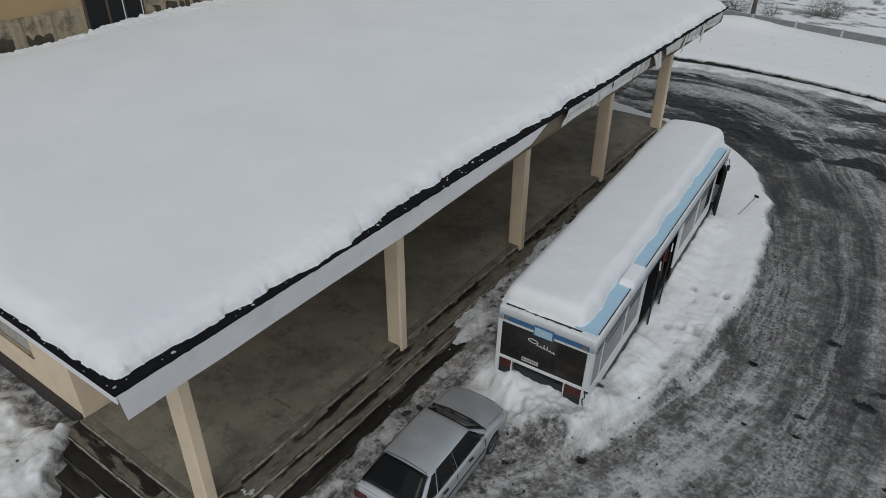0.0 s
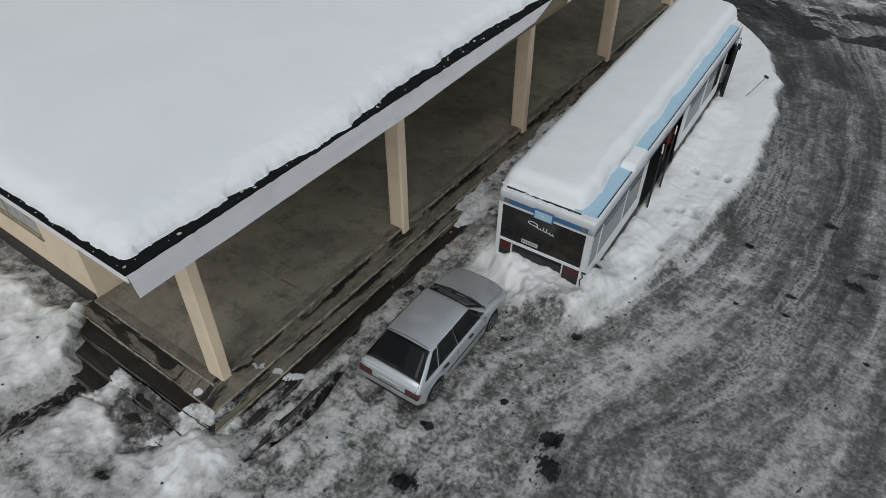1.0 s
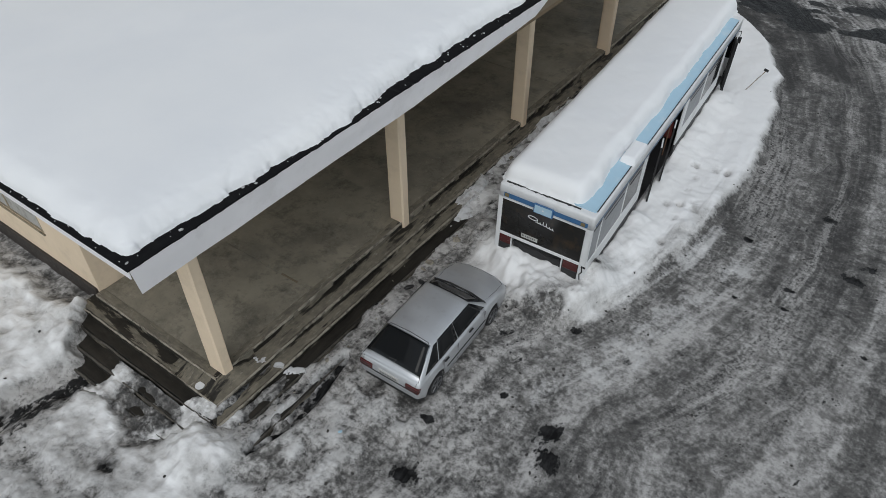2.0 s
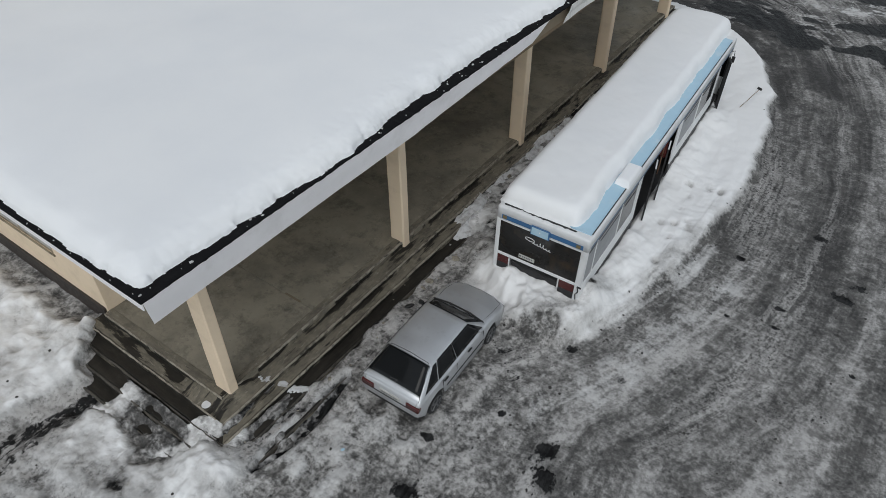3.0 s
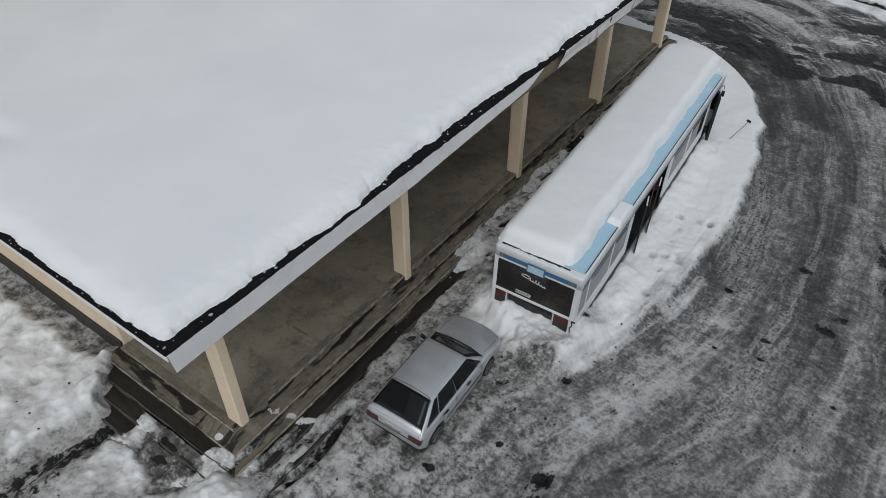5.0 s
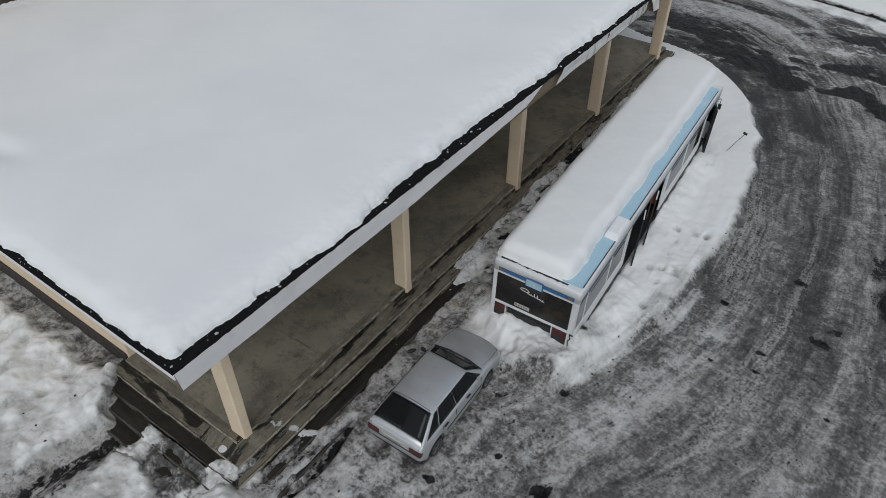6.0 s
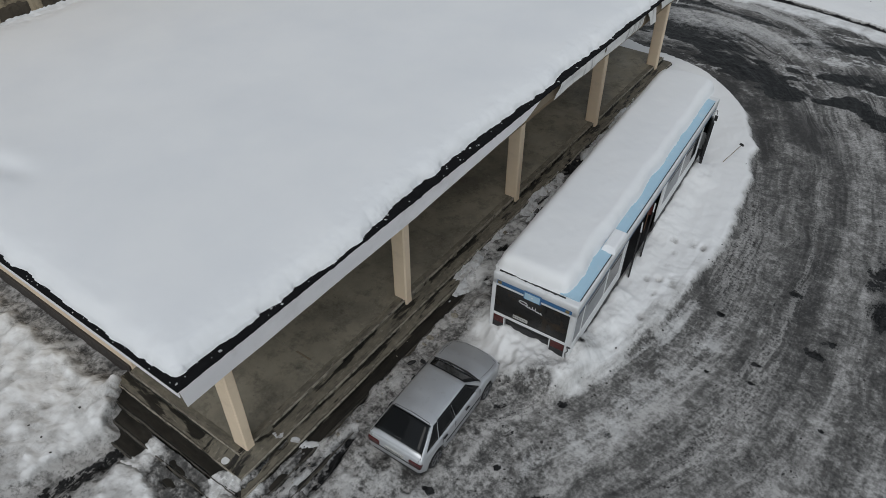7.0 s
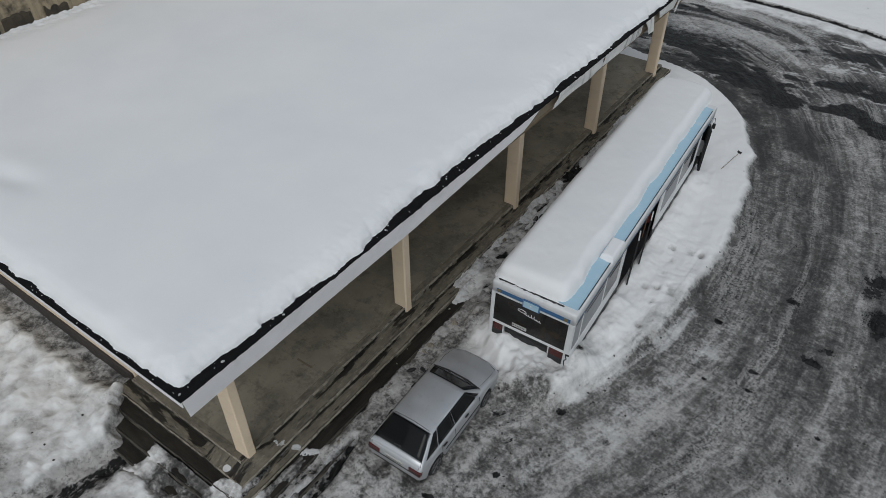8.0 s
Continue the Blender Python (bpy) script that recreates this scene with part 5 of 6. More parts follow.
def girth(y):
    return float(np.interp(y, [0.07, 0.11, 0.22, 0.6, 3.3, 3.75, 3.95, 4.0], [0.74, 0.79, 0.815, 0.83, 0.83, 0.81, 0.76, 0.71]))


def nose(x, y):
    """How far along the car a place on the bonnet lies: its front edge is rounded."""
    return y + (0.06 - 0.2 * (abs(x) / 0.83) ** 3) * float(smooth(3.0, 4.0, y))


bm = bmesh.new()
rows = []
for k in range(101):
    y = 0.07 + 3.93 * k / 100
    g, d, low = girth(y), deck(y), max(0.24 + 0.2 * max(0.0, 0.34 - y) / 0.27, arch(y))
    sec = [(g - 0.05, low - 0.02), (g - 0.005, low + 0.04), (g + 0.004, max(low + 0.05, 0.52)), (g, max(low + 0.055, 0.62)), (g - 0.015, min(d - 0.04, 0.80)), (g - 0.05, d - 0.012), (g - 0.12, d), (g * 0.5, d + 0.012), (0.0, d + 0.018)]
    sec = sec + [(-x, z) for x, z in sec[-2::-1]]
    rows.append([bm.verts.new((x, nose(x, y), z)) for x, z in sec])
for a, b in zip(rows, rows[1:]):
    for k in range(len(a) - 1):
        bm.faces.new((a[k], a[k + 1], b[k + 1], b[k]))
bm.faces.new(rows[0])
bm.faces.new(rows[-1][::-1])
body = part("body", bm, SILVER, car, smooth=True)
part("underbody", slab(-0.7, 0.15, 0.2, 0.7, 3.85, 0.34), BLACK, car, "dark underside")


def lid(y):
    """Height of the cabin's outline along the car."""
    return float(np.interp(y, [0.13, 0.22, 0.76, 0.86, 1.05, 1.5, 2.0, 2.25, 2.36, 2.92], [0.91, 0.975, 1.325, 1.36, 1.385, 1.405, 1.39, 1.36, 1.32, 0.92]))


def lean_in(z):
    return 0.775 - 0.40 * (z - 0.9)


bm = bmesh.new()
rows = []
ys = sorted({0.13, 0.17, 0.22, 0.76, 0.81, 0.86, 0.95, 2.25, 2.30, 2.36, 2.92} | {0.22 + 0.06 * k for k in range(45)})
for y in ys:
    if y > 2.92:
        continue
    h = lid(y)
    t = max(h - 0.05, 0.902)
    sec = [(lean_in(0.88), 0.88), (lean_in(t), t), (lean_in(h) - 0.02, h - 0.016), (lean_in(h) - 0.06, h), (0.3, h + 0.012), (0.0, h + 0.016)]
    sec = sec + [(-x, z) for x, z in sec[-2::-1]]
    rows.append([bm.verts.new((x, y, z)) for x, z in sec])
for a, b in zip(rows, rows[1:]):
    for k in range(len(a) - 1):
        bm.faces.new((a[k], a[k + 1], b[k + 1], b[k]))
bm.faces.new(rows[0])
bm.faces.new(rows[-1][::-1])
cabin = part("cabin", bm, SILVER, car, "silver roof and pillars", True)


def skin(corners, fn, name, material, parent, label="", n=8, thick=0.006, lift=(0, 0, 1)):
    """A thin pane over a four-cornered patch of (a, b), each point given by fn."""
    bm = bmesh.new()
    g = []
    (a0, b0), (a1, b1), (a2, b2), (a3, b3) = corners
    for i in range(n + 1):
        f = i / n
        row = []
        for j in range(n + 1):
            h = j / n
            a = (a0 * (1 - f) + a1 * f) * (1 - h) + (a3 * (1 - f) + a2 * f) * h
            b = (b0 * (1 - f) + b1 * f) * (1 - h) + (b3 * (1 - f) + b2 * f) * h
            p = Vector(fn(a, b))
            row.append((bm.verts.new(p + Vector(lift) * thick), bm.verts.new(p - Vector(lift) * thick)))
        g.append(row)
    for i in range(n):
        for j in range(n):
            for s in (0, 1):
                bm.faces.new([g[i][j][s], g[i + 1][j][s], g[i + 1][j + 1][s], g[i][j + 1][s]])
    ring = [g[i][0] for i in range(n)] + [g[n][j] for j in range(n)] + [g[i][n] for i in range(n, 0, -1)] + [g[0][j] for j in range(n, 0, -1)]
    for p, q in zip(ring, ring[1:] + ring[:1]):
        bm.faces.new((p[0], q[0], q[1], p[1]))
    return part(name, bm, material, parent, label, True)


def top(x, y):
    h = lid(y)
    f = min(1.0, abs(x) / max(0.1, lean_in(h) - 0.06))
    return (x, y, h + 0.016 - 0.016 * f ** 2 + 0.004)


rear_up, rear_dn = lean_in(1.325) - 0.055, lean_in(1.0) - 0.04
skin(((-rear_dn - 0.02, 0.215), (rear_dn + 0.02, 0.215), (rear_up + 0.02, 0.82), (-rear_up - 0.02, 0.82)), lambda x, y: (x, y, top(x, y)[2] - 0.002), "rear_seal", STEEL, cabin, "bright rim of the rear window")
glass = skin(((-rear_dn, 0.235), (rear_dn, 0.235), (rear_up, 0.80), (-rear_up, 0.80)), lambda x, y: (x, y, top(x, y)[2] + 0.006), "rear_window", TINTED, cabin, "dark rear window")
bm = bmesh.new()
stroke(bm, [(0.02, 0.23, 1.01), (0.06, 0.29, 1.05), (-0.12, 0.27, 1.04)], 0.01)
part("wiper", bm, BLACK, glass, "black rear wiper")
bm = bmesh.new()
seam = [(lean_in(z) - 0.035 - 0.03 * (z > 1.3), y, z + 0.006) for y, z in ((0.14, 0.915), (0.22, 0.985), (0.5, 1.163), (0.76, 1.332))]
stroke(bm, seam + [(0.5, 0.85, 1.37), (0.0, 0.87, 1.385), (-0.5, 0.85, 1.37)] + [(-x, y, z) for x, y, z in seam[::-1]], 0.006)
part("hatch_gap", bm, BLACK, cabin, "dark gap round the hatch")
skin(((-0.68, 2.86), (0.68, 2.86), (0.53, 2.38), (-0.53, 2.38)), lambda x, y: (x, y, top(x, y)[2] + 0.004), "windscreen", TINTED, cabin, "dark windscreen")
bm = bmesh.new()
stroke(bm, [(-0.72, 2.88, 0.945), (-0.3, 2.95, 0.955), (0.3, 2.95, 0.955), (0.72, 2.88, 0.945)], 0.022)
stroke(bm, [(-0.35, 2.93, 0.97), (0.1, 2.80, 1.02)], 0.009)
stroke(bm, [(0.15, 2.93, 0.97), (0.6, 2.80, 1.01)], 0.009)
part("wipers", bm, BLACK, cabin, "black wipers and cowl")
for sgn in (-1, 1):
    def side(y, z, sgn=sgn):
        return (sgn * (lean_in(z) + 0.003), y, z)
    for nm, q in (("quarter_pane", ((0.36, 0.94), (0.85, 0.94), (1.0, 1.33), (0.87, 1.33))), ("rear_door_pane", ((0.885, 0.93), (1.61, 0.93), (1.618, 1.352), (1.035, 1.352))), ("front_door_pane", ((1.635, 0.93), (2.76, 0.93), (2.32, 1.35), (1.627, 1.352)))):
        skin(q, side, nm, TINTED, cabin, "dark side window", 5, 0.004, (sgn, 0, 0.4))
    x = girth(1.5) * sgn
    for y, z in ((1.02, 0.80), (2.02, 0.80)):
        part("door_handle", slab(min(x, x + 0.03 * sgn) - 0.005, y - 0.02, z, max(x, x + 0.03 * sgn) + 0.005, y + 0.14, z + 0.035, 0.008), BLACK, body, "black door handle")
    part("moulding", slab(x - 0.012, 1.12, 0.50, x + 0.012, 2.76, 0.55, 0.008), BLACK, body, "dark side moulding")
    for y in (0.98, 1.55, 2.72):
        part("panel_gap", slab(x - 0.012, y, 0.34, x + 0.001, y + 0.010, 0.86), BLACK, body, "dark door gap")
    bm = bmesh.new()
    if sgn < 0:
        rounded(bm, -0.94, 2.52, 0.92, -0.80, 2.60, 1.02, 0.03, 2)
        tube(bm, (-0.7, 2.58, 0.95), (-0.82, 2.56, 0.95), 0.025)
        part("mirror", bm, BLACK, car, "black door mirror")
    else:
        rounded(bm, 0.775, 2.55, 0.9, 0.84, 2.68, 0.98, 0.025, 2)
        tube(bm, (0.7, 2.62, 0.93), (0.8, 2.62, 0.93), 0.025)
        part("mirror", bm, SILVER, car, "silver folded-in door mirror")
    part("tail_lamp", slab(min(sgn * 0.44, sgn * 0.775), 0.045, 0.635, max(sgn * 0.44, sgn * 0.79), 0.2, 0.775, 0.015), LAMP_RED, car, "red tail lamp")
    part("lamp_divider", slab(min(sgn * 0.46, sgn * 0.77), 0.042, 0.70, max(sgn * 0.46, sgn * 0.77), 0.06, 0.712, 0.002), BLACK, car, "dark lamp divider")
    part("headlamp", slab(min(sgn * 0.42, sgn * 0.72), 3.84, 0.47, max(sgn * 0.42, sgn * 0.72), 3.975, 0.59, 0.015), FROSTED, car, "clouded headlamp")
    for a in AXLES:
        bm = bmesh.new()
        t = bmesh.new()
        bmesh.ops.create_cone(t, cap_ends=True, segments=28, radius1=0.285, radius2=0.285, depth=0.17)
        bmesh.ops.bevel(t, geom=[e for e in t.edges if abs(e.verts[0].co.z - e.verts[1].co.z) < 0.01], offset=0.03, segments=2, affect="EDGES")
        join(bm, t, pose(sgn * 0.735, a, 0.285, 0, 90, 0))
        tyre = part("tyre", bm, RUBBER, car, "black snow-caked tyre")
        bm = bmesh.new()
        tube(bm, (sgn * 0.805, a, 0.285), (sgn * 0.825, a, 0.285), 0.07, 0.06, 20)
        for k in range(5):
            c, s = math.cos(k * 2 * math.pi / 5), math.sin(k * 2 * math.pi / 5)
            tube(bm, (sgn * 0.817, a, 0.285), (sgn * 0.817, a + 0.19 * c, 0.285 + 0.19 * s), 0.018, 0.026, 8)
        for k in range(20):
            c, s = k * 2 * math.pi / 20, (k + 1) * 2 * math.pi / 20
            tube(bm, (sgn * 0.815, a + 0.2 * math.cos(c), 0.285 + 0.2 * math.sin(c)), (sgn * 0.815, a + 0.2 * math.cos(s), 0.285 + 0.2 * math.sin(s)), 0.014, n=6)
        part("rim", bm, RIM, tyre, "dull grey spoked rim")
# hatch line, plate, bumpers, bonnet gap
for sgn in (-1, 1):
    bm = bmesh.new()
    stroke(bm, [(sgn * 0.70, 0.15, 0.905), (sgn * 0.69, 0.09, 0.80)], 0.006)
    part("panel_gap", bm, BLACK, body, "dark hatch gap")
part("bumper_gap", slab(-0.76, 0.055, 0.602, 0.76, 0.1, 0.618), BLACK, body, "dark gap above the bumper")
plate = part("number_plate", slab(-0.27, 0.052, 0.65, 0.27, 0.1, 0.76, 0.004), PLATE, car, "pale number plate")
for k in range(7):
    part("bar", slab(-0.22 + 0.065 * k, 0.048, 0.675, -0.18 + 0.065 * k, 0.0515, 0.735), INK, plate, "grey bar")
for y0, y1, nm in ((0.015, 0.2, "rear_bumper"), (3.88, 4.08, "front_bumper")):
    wide = 0.80 if y0 < 1 else 0.76
    bm = slab(-wide, y0, 0.45 if y0 < 1 else 0.36, wide, y1, 0.60)
    bmesh.ops.bevel(bm, geom=list(bm.edges), offset=0.06, segments=3, affect="EDGES")
    for v in bm.verts:
        v.co.y += (0.07 if y0 < 1 else -0.17) * (abs(v.co.x) / 0.8) ** 3
    part(nm, bm, BUMPER, car, "silver bumper", True)
bm = bmesh.new()
for gap_line in ([(-0.66, 2.9), (-0.70, 3.4), (-0.66, 3.86)], [(0.66, 2.9), (0.70, 3.4), (0.66, 3.86)], [(-0.66, 3.86), (-0.33, 3.88), (0.0, 3.88), (0.33, 3.88), (0.66, 3.86)]):
    stroke(bm, [(x, nose(x, y), deck(y) + 0.004 + 0.012 * (1 - abs(x) / 0.7)) for x, y in gap_line], 0.005)
part("panel_gap", bm, BLACK, body, "dark bonnet gap")

# ---- small things ----
z = ground_z(5.0, 13.44)
broom = thing("broom", "long-handled broom stuck leaning in the snow beside the bus", "broom", pose(5.0, 13.44, z))
bm = bmesh.new()
tube(bm, (-0.05, -0.03, -0.12), (0.39, 0.52, 0.63), 0.012)
part("handle", bm, WOOD, broom, "thin wooden handle")
bm = bmesh.new()
rounded(bm, -0.09, -0.03, -0.025, 0.09, 0.03, 0.025, 0.01)
for k in range(7):
    box(bm, -0.085 + 0.025 * k, -0.022, 0.025, -0.07 + 0.025 * k, 0.022, 0.06)
head = part("head", bm, BLACK, broom, "dark broom head with short bristles")
head.matrix_basis = pose(0.40, 0.53, 0.65, -40, 0, -25)
bm = bmesh.new()
tube(bm, (0, 0, 0), (0, 0, 0.012), 0.105, 0.1, 28)
lid_thing = obj("lid", bm, BUS_WHITE)
lid_thing.matrix_world = pose(-0.37, -6.87, 0.602)
tagged(lid_thing, "flat white round lid lying on the porch step", "lid")
bm = bmesh.new()
t = bmesh.new()
bmesh.ops.create_icosphere(t, subdivisions=2, radius=0.12)
join(bm, t, Matrix.Diagonal((0.55, 1.2, 0.4, 1)))
rag = obj("rag", bm, BLACK, True)
rag.matrix_world = pose(1.25, -1.6, ground_z(1.25, -1.6) + 0.03, 0, 0, -30)
tagged(rag, "small dark rag lying on the ice by the step", "rag")

bm = bmesh.new()
rounded(bm, -0.05, -0.03, 0.0, 0.05, 0.03, 0.01, 0.004)
for v in bm.verts:
    v.co.z += 0.03 * math.sin(24 * v.co.x) * math.cos(30 * v.co.y) + 0.02
scrap = obj("scrap", bm, ROOF_BLUE)
scrap.matrix_world = pose(2.62, -5.76, ground_z(2.62, -5.76) - 0.005, 0, 0, 35)
tagged(scrap, "crumpled pale blue plastic scrap on the ice", "scrap")


def snow_lump(x, y, z, long, wide, tall, turn, seed):
    """A ragged slab of snow left lying on a step."""
    lx, ly = np.arange(-long, long + 0.01, 0.02), np.arange(-wide, wide + 0.01, 0.02)
    A, B = np.meshgrid(lx, ly)
    d = 1 - (A / long) ** 2 - (B / wide) ** 2 + 4.5 * (fbm(A * 7.0 + seed, B * 7.0, seed, 4) - 0.5)
    h = tall * np.sqrt(np.clip(d, 0, 1)) + 0.01 * (fbm(A * 14, B * 14, seed, 2) - 0.5)
    lump_of = sheet("snow_lump", A, B, np.where(d > 0, h, -0.03), OLD_SNOW, keep=(d[:-1, :-1] > -0.15) & (d[1:, 1:] > -0.15))
    lump_of.matrix_world = pose(x, y, z, 0, 0, turn)
    return tagged(lump_of, "ragged lump of dirty snow lying on the porch step", "snow lump", "snow lumps on the steps")


snow_lump(0.8, -5.2, 0.22, 0.3, 0.13, 0.06, 40, 181)
snow_lump(0.12, -5.6, 0.54, 0.2, 0.09, 0.04, 40, 182)
snow_lump(0.44, -5.4, 0.38, 0.16, 0.08, 0.04, 25, 183)

# ---- dirt clods and crumbs of ice on the yard ----
def scatter(name, count, seed, material, label, size, spot, ground_at=ground_z):
    """Small irregular lumps joined into one mesh."""
    rng = random.Random(seed)
    base = bmesh.new()
    bmesh.ops.create_icosphere(base, subdivisions=1, radius=1.0)
    co = np.array([v.co[:] for v in base.verts])
    tri = np.array([[v.index for v in f.verts] for f in base.faces])
    base.free()
    pts, faces = [], []
    while len(pts) < count:
        x, y, grow = spot(rng)
        if x is None:
            continue
        r = rng.uniform(*size) * grow
        sq = np.array([rng.uniform(0.6, 1.5), rng.uniform(0.6, 1.5), rng.uniform(0.35, 0.8)]) * r
        jit = np.array([[rng.uniform(0.65, 1.25)] for _ in co])
        a = rng.uniform(0, 6.3)
        c, s = math.cos(a), math.sin(a)
        p = co * sq * jit @ np.array([[c, s, 0], [-s, c, 0], [0, 0, 1]])
        p += np.array([x, y, ground_at(x, y) + 0.1 * r])
        faces.append(tri + len(pts) * len(co))
        pts.append(p)
    me = bpy.data.meshes.new(name)
    me.from_pydata(np.concatenate(pts).tolist(), [], np.concatenate(faces).tolist())
    me.materials.append(material)
    return tagged(new(name, me), label, name.replace("_", " "), kind="stuff")


def on_road(rng):
    x, y = rng.uniform(1.2, 13.0), rng.uniform(-8.5, 14.0)
    if x < island_edge(np.array([y]))[0] + 0.1 and y > -0.6:
        return None, 0, 0
    return x, y, 1.6 if rng.random() < 0.06 else 1.0


def by_island(rng):
    y = rng.uniform(-1.0, 16.0)
    return float(island_edge(np.array([y]))[0]) + rng.gauss(0.15, 0.3), y, 1.0


def by_corner(rng):
    x, y = rng.uniform(-6.0, 3.5), rng.uniform(-10.5, -7.3)
    return x, y, 1.5 if rng.random() < 0.1 else 1.0


stick = thing("stick", "short flat weathered stick lying on the porch floor", "stick", pose(-1.07, -3.45, FLOOR_Z + 0.003, 0, 0, -6))
bm = bmesh.new()
rounded(bm, -0.27, -0.03, 0.0, 0.27, 0.03, 0.02, 0.008)
for v in bm.verts:
    v.co.y += 0.03 * math.sin(5 * v.co.x)
part("wood", bm, SOFFIT, stick)


CLOD = plain("dark_wet_dirt", (0.035, 0.032, 0.03), 0.7)
scatter("dirt_clods", 240, 101, CLOD, "dark frozen dirt clods scattered on the ice", (0.012, 0.04), on_road)
scatter("dirt_clods", 60, 102, CLOD, "dark dirt clods along the edge of the snow", (0.012, 0.04), by_island)
scatter("dirt_clods", 22, 103, CLOD, "dark dirt clods on the trodden snow", (0.012, 0.04), by_corner)


def on_felt(rng):
    if rng.random() < 0.3:
        return rng.uniform(-9.0, 1.5), RY0 + rng.uniform(0.0, 0.09), 1.0
    return RX - rng.uniform(0.02, 0.2), RY0 + 28.0 * rng.random() ** 1.3, rng.choice([1.0, 1.0, 1.6, 2.6])


scatter("snow_crumbs", 80, 111, OLD_SNOW, "crumbs of snow fallen onto the black roofing felt", (0.006, 0.016), on_felt, lambda x, y: RZ)


def by_steps(rng):
    return rng.uniform(0.1, 1.3), rng.choice([rng.uniform(4.0, 18.0), rng.uniform(-7.0, 1.0)]), rng.choice([1.0, 1.0, 1.8])


scatter("rubble", 90, 108, NOSING, "crumbs of broken concrete along the porch steps", (0.02, 0.06), by_steps)


# snow and slush that lie over the lower steps round the near corner of the porch
lx, ly = np.arange(-4.4, 1.9, 0.025), np.arange(-8.6, -3.6, 0.025)
LX, LY = np.meshgrid(lx, ly)
tread_f = np.select([LX < -0.12] + [LX < e[0] for e in EDGES], [FLOOR_Z] + [e[1] for e in EDGES], -0.1)
tread_e = np.select([LY > Y0] + [LY > e[2] for e in EDGES], [FLOOR_Z] + [e[1] for e in EDGES], -0.1)
tread_z = np.minimum(tread_f, tread_e)
d_front, d_end = LX - 0.30, -7.0 - LY
front = smooth(-0.12, 0.12, d_front - d_end)
down = np.maximum(d_front, d_end)
streaks = (fbm(LX * 3.4, LY * 0.9, 141, 4) - 0.5) * front + (fbm(LX * 0.9 - 40.0, LY * 3.4, 144, 4) - 0.5) * (1 - front)
crumbs = fbm(LX * 8.0, LY * 8.0, 142, 4) - 0.5
blobs = fbm(LX * 2.2, LY * 2.2, 143, 5) - 0.5
mound = smooth(-0.75, -0.2, LX + 0.8 * blobs) * smooth(-6.35, -6.85, LY + 0.8 * blobs) * smooth(1.05, 0.6, LX)
toe = smooth(-3.0, -2.6, LX + 0.6 * blobs) * smooth(-1.6, -2.3, LX + blobs) * smooth(0.3, 0.5, down)
on_end = np.where(down < 0.36, -0.42, 0.0) - 0.6 * smooth(-2.5, -3.0, LX + 0.5 * blobs)
on_front = -0.08 - 0.5 * smooth(-5.5, -4.5, LY + 1.2 * blobs) - 0.1 * (down < 0.33)
lie = on_end * (1 - front) + on_front * front
lie = lie + (-0.05 - lie) * mound
lie = lie + (0.0 - lie) * toe
pocket = np.exp(-(((LX - 0.45 - 0.25 * blobs) / 0.09) ** 2 + ((LY + 6.98) / 0.28) ** 2)) * np.clip(0.9 + 3.0 * blobs + 2.0 * crumbs, 0, 1.2)
LZ = 0.55 - 0.43 * down + lie + (0.26 * streaks + 0.05 * crumbs + 0.26 * blobs) * (1 - 0.8 * mound) - 0.1 * pocket
kept = (LZ > tread_z - 0.05) & (down > -0.06)
slush = sheet("slush", LX, LY, LZ, GROUND, keep=kept[:-1, :-1] & kept[1:, 1:] & kept[1:, :-1] & kept[:-1, 1:])
snowy = np.maximum(np.maximum(mound * (0.6 + 0.9 * crumbs + 0.6 * blobs), toe * (0.72 + 1.4 * blobs)), 0.16 * (1 - front) + 1.2 * blobs) * (1 - pocket)
covered(slush, np.where(front > 0.5, LX, -LY), np.where(front > 0.5, LY, LX), snowy, np.maximum(pocket, front * (1 - mound) * (0.34 + 0.8 * streaks)), 0.42 + 0.6 * blobs, 0.9)
tagged(slush, "dirty grey slush and snow lodged on the porch steps", "slush", kind="stuff")


# thin dirty ice and old snow along the front steps beside the bus
lx, ly = np.arange(0.2, 1.9, 0.025), np.arange(0.6, 18.6, 0.035)
LX, LY = np.meshgrid(lx, ly)
out = LX + 0.12
tread_z = np.select([LX < e[0] for e in EDGES], [e[1] for e in EDGES], 0.0)
streaks = fbm(out * 3.0, LY * 0.7, 151, 4) - 0.5
crumbs = fbm(LX * 9.0, LY * 9.0, 152, 3) - 0.5
blobs = fbm(LX * 1.8, LY * 1.2, 153, 4) - 0.5
pit = np.exp(-(((LX - 0.6) / 0.5) ** 4 + ((LY - 9.6) / 0.62) ** 4))
LZ = 0.76 - 0.42 * out + 0.5 * streaks + 0.1 * crumbs + 0.3 * blobs - 0.1 * smooth(0.75, 0.35, out) - 0.2 * smooth(2.5, 1.0, LY) - 0.6 * pit
kept = (LZ > tread_z - 0.04) & (out > 0.35)
ice = sheet("slush", LX, LY, LZ, OLD_SNOW, keep=kept[:-1, :-1] & kept[1:, 1:] & kept[1:, :-1] & kept[:-1, 1:])
tagged(ice, "dirty grey ice and old snow along the steps beside the bus", "slush", kind="stuff")


# ---- the far side of the yard: fence, trees, shrubs ----
FENCE = painted("grey_fence_panel", (0.24, 0.25, 0.255), (0.12, 0.12, 0.12), 0.4, 0.7, scale=1.5)
POST = painted("pale_concrete_post", (0.5, 0.5, 0.49), (0.2, 0.2, 0.19), 0.4, 0.8, scale=2)
BARK = painted("grey_brown_bark", (0.11, 0.095, 0.08), (0.04, 0.035, 0.03), 0.7, 0.9, scale=6, grain=30, relief=0.6)


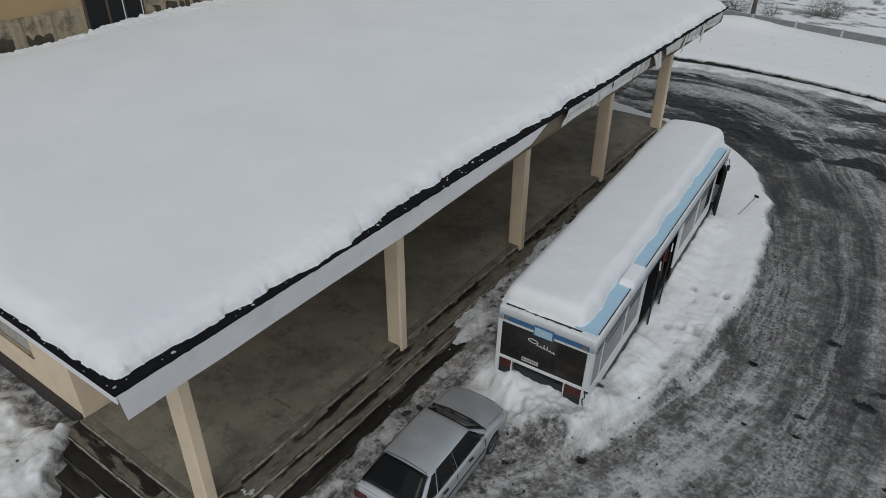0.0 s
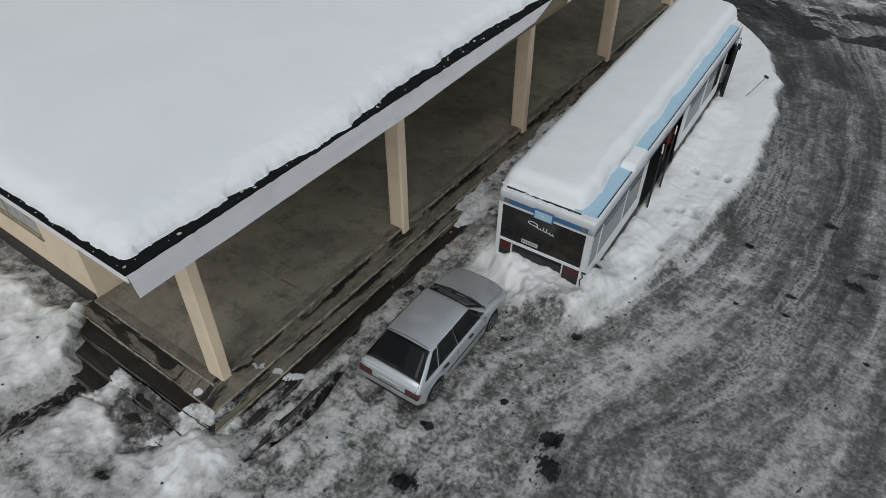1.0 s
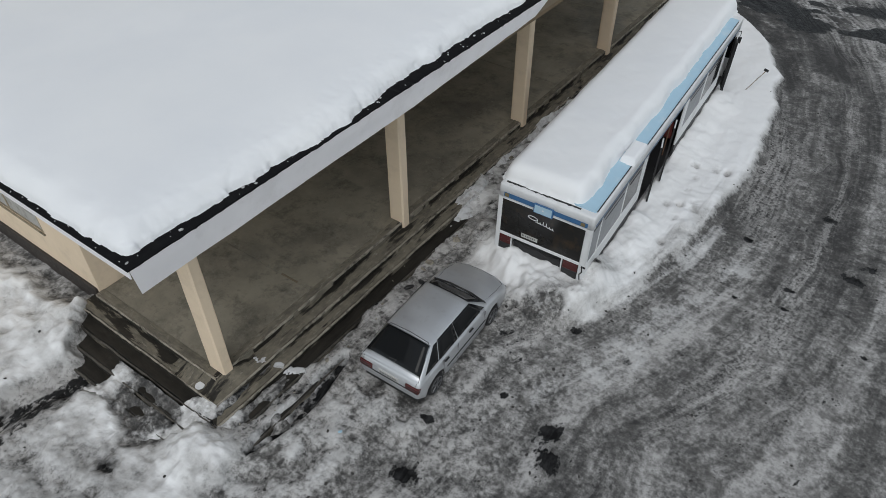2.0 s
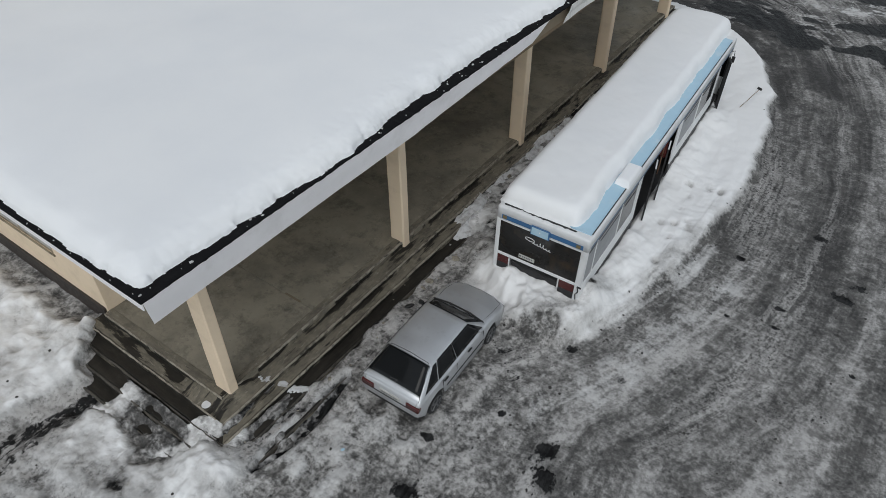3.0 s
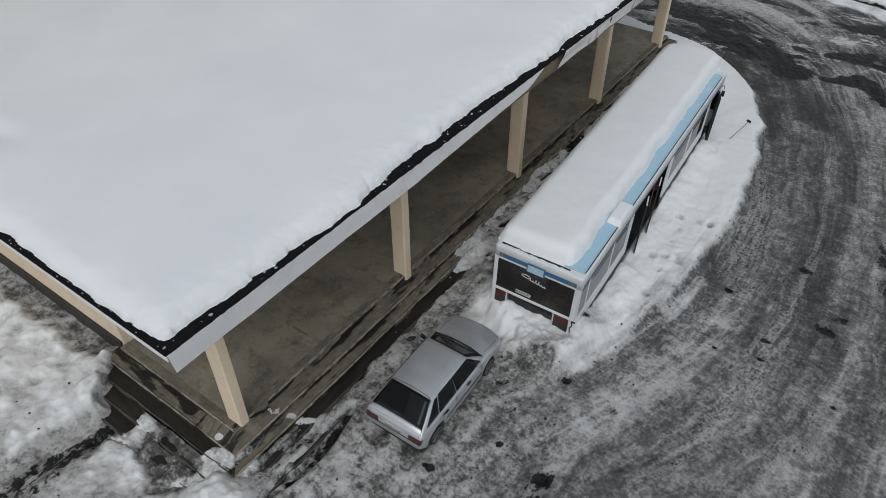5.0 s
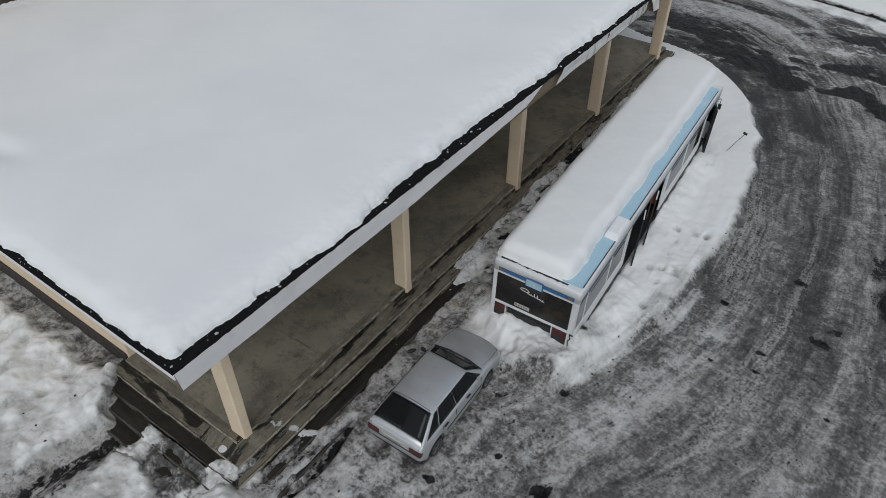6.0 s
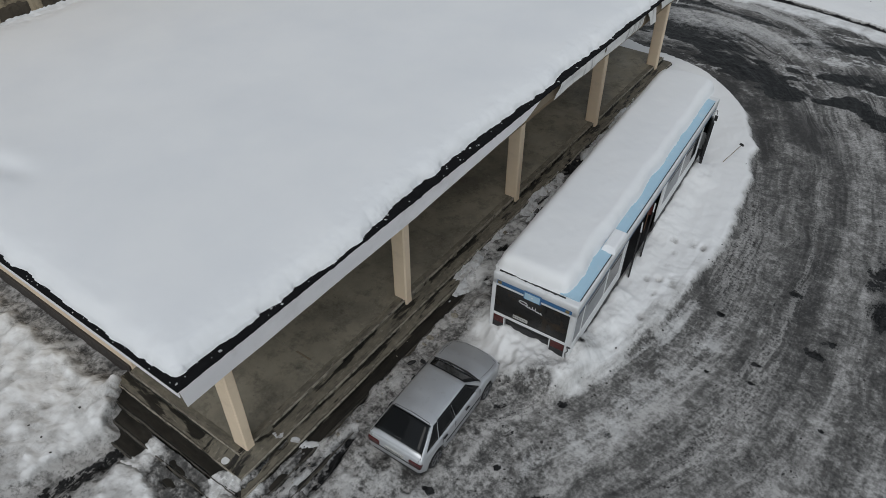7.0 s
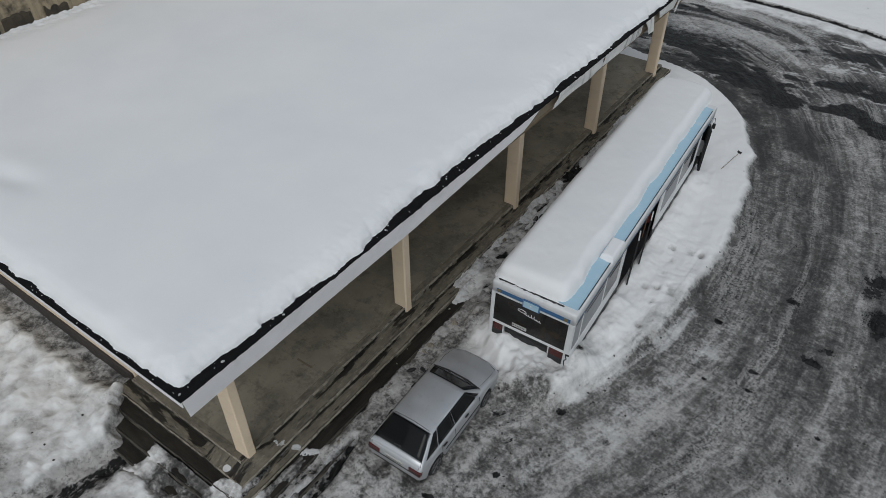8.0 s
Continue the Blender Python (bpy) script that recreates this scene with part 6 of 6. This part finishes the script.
def fence_section(x, y, turn):
    t = thing("fence_section", "low grey panel fence with pale concrete posts in snow", "fence", pose(x, y, 0.45, 0, 0, turn), "yard fence")
    part("post", slab(-0.08, -0.08, -0.9, 0.08, 0.08, 0.62, 0.015), POST, t, "pale concrete post")
    part("panel", slab(0.09, -0.03, -0.7, 2.92, 0.03, 0.55, 0.01), FENCE, t, "grey flat panel")
    part("cap", slab(0.09, -0.05, 0.551, 2.92, 0.05, 0.585, 0.008), POST, t)
    return t


f0 = fence_section(-2.15, 42.6, -9.5)
for k in range(-4, 9):
    if k:
        a = radians(-9.5)
        copy_thing(f0, pose(-2.15 + 3.0 * k * math.cos(a), 42.6 + 3.0 * k * math.sin(a), 0.45, 0, 0, -9.5))


def bare_tree(x, y, height, seed, label, droop=0.0, lean=0.0, name="tree", limbs=11):
    rng = random.Random(seed)
    t = thing(name, label, "shrub" if name == "shrub" else "tree", pose(x, y, ground_z(x, y) - 0.1))
    trunk, crown = bmesh.new(), bmesh.new()

    def grow(bm, p, d, length, r, depth):
        steps = 3
        for k in range(steps):
            d = (d + Vector((rng.gauss(0, 0.13), rng.gauss(0, 0.13), rng.gauss(0.03, 0.06) - droop * (depth > 0)))).normalized()
            q = p + d * length / steps
            r2 = r * 0.82
            tube(bm, p, q, r, r2, 6 if depth < 2 else 4)
            p, r = q, r2
            if depth < 3:
                for _ in range(3 if depth > 1 else 2):
                    side = (d * 0.5 + Vector((rng.gauss(0, 1), rng.gauss(0, 1), rng.gauss(0.25, 0.4)))).normalized()
                    grow(crown, p, side, length * rng.uniform(0.45, 0.7), r * 0.55, depth + 1)

    if name == "shrub":
        for _ in range(limbs + 6):
            grow(crown, Vector((rng.gauss(0, 0.2), rng.gauss(0, 0.2), 0)), Vector((rng.gauss(0, 0.6), rng.gauss(0, 0.6), 1)).normalized(), height, 0.012, 2)
    else:
        p, d, r = Vector((0, 0, 0)), Vector((lean, 0, 1)).normalized(), height * 0.024
        for k in range(7):
            q = p + d * height / 9
            tube(trunk, p, q, r, r * 0.86, 10)
            p, r = q, r * 0.86
            d = (d + Vector((rng.gauss(0, 0.05), rng.gauss(0, 0.05), 0))).normalized()
            if k > 0:
                for _ in range(2):
                    side = Vector((rng.gauss(0, 1), rng.gauss(0, 1), 0.6)).normalized()
                    grow(crown, p, side, height * rng.uniform(0.22, 0.34), r * 0.4, 1)
        part("trunk", trunk, BARK, t)
    if name == "shrub":
        trunk.free()
    part("crown", crown, BARK, t, "bare winter twigs")
    return t


bare_tree(-2.6, 44.3, 7.5, 7, "bare winter tree with thin twigs behind the fence", 0.05)
bare_tree(-5.5, 44.5, 6.5, 15, "bare leaning winter tree behind the fence", 0.05, 0.1)
for k, (x, y, h) in enumerate(((-3.6, 43.9, 1.3), (-1.6, 44.6, 1.0), (1.9, 47.2, 1.5), (1.2, 47.0, 1.3), (2.5, 47.5, 1.2), (-4.4, 44.0, 1.2))):
    bare_tree(x, y, h, 30 + k, "low leafless shrub poking out of the snow", 0.02, name="shrub", limbs=9)


def on_field(rng):
    return rng.uniform(-4.0, 16.0), rng.uniform(33.5, 41.0), 1.0


scatter("dirt_clods", 45, 109, CLOD, "dark specks of dirt on the snow beyond the kerb", (0.012, 0.04), on_field)
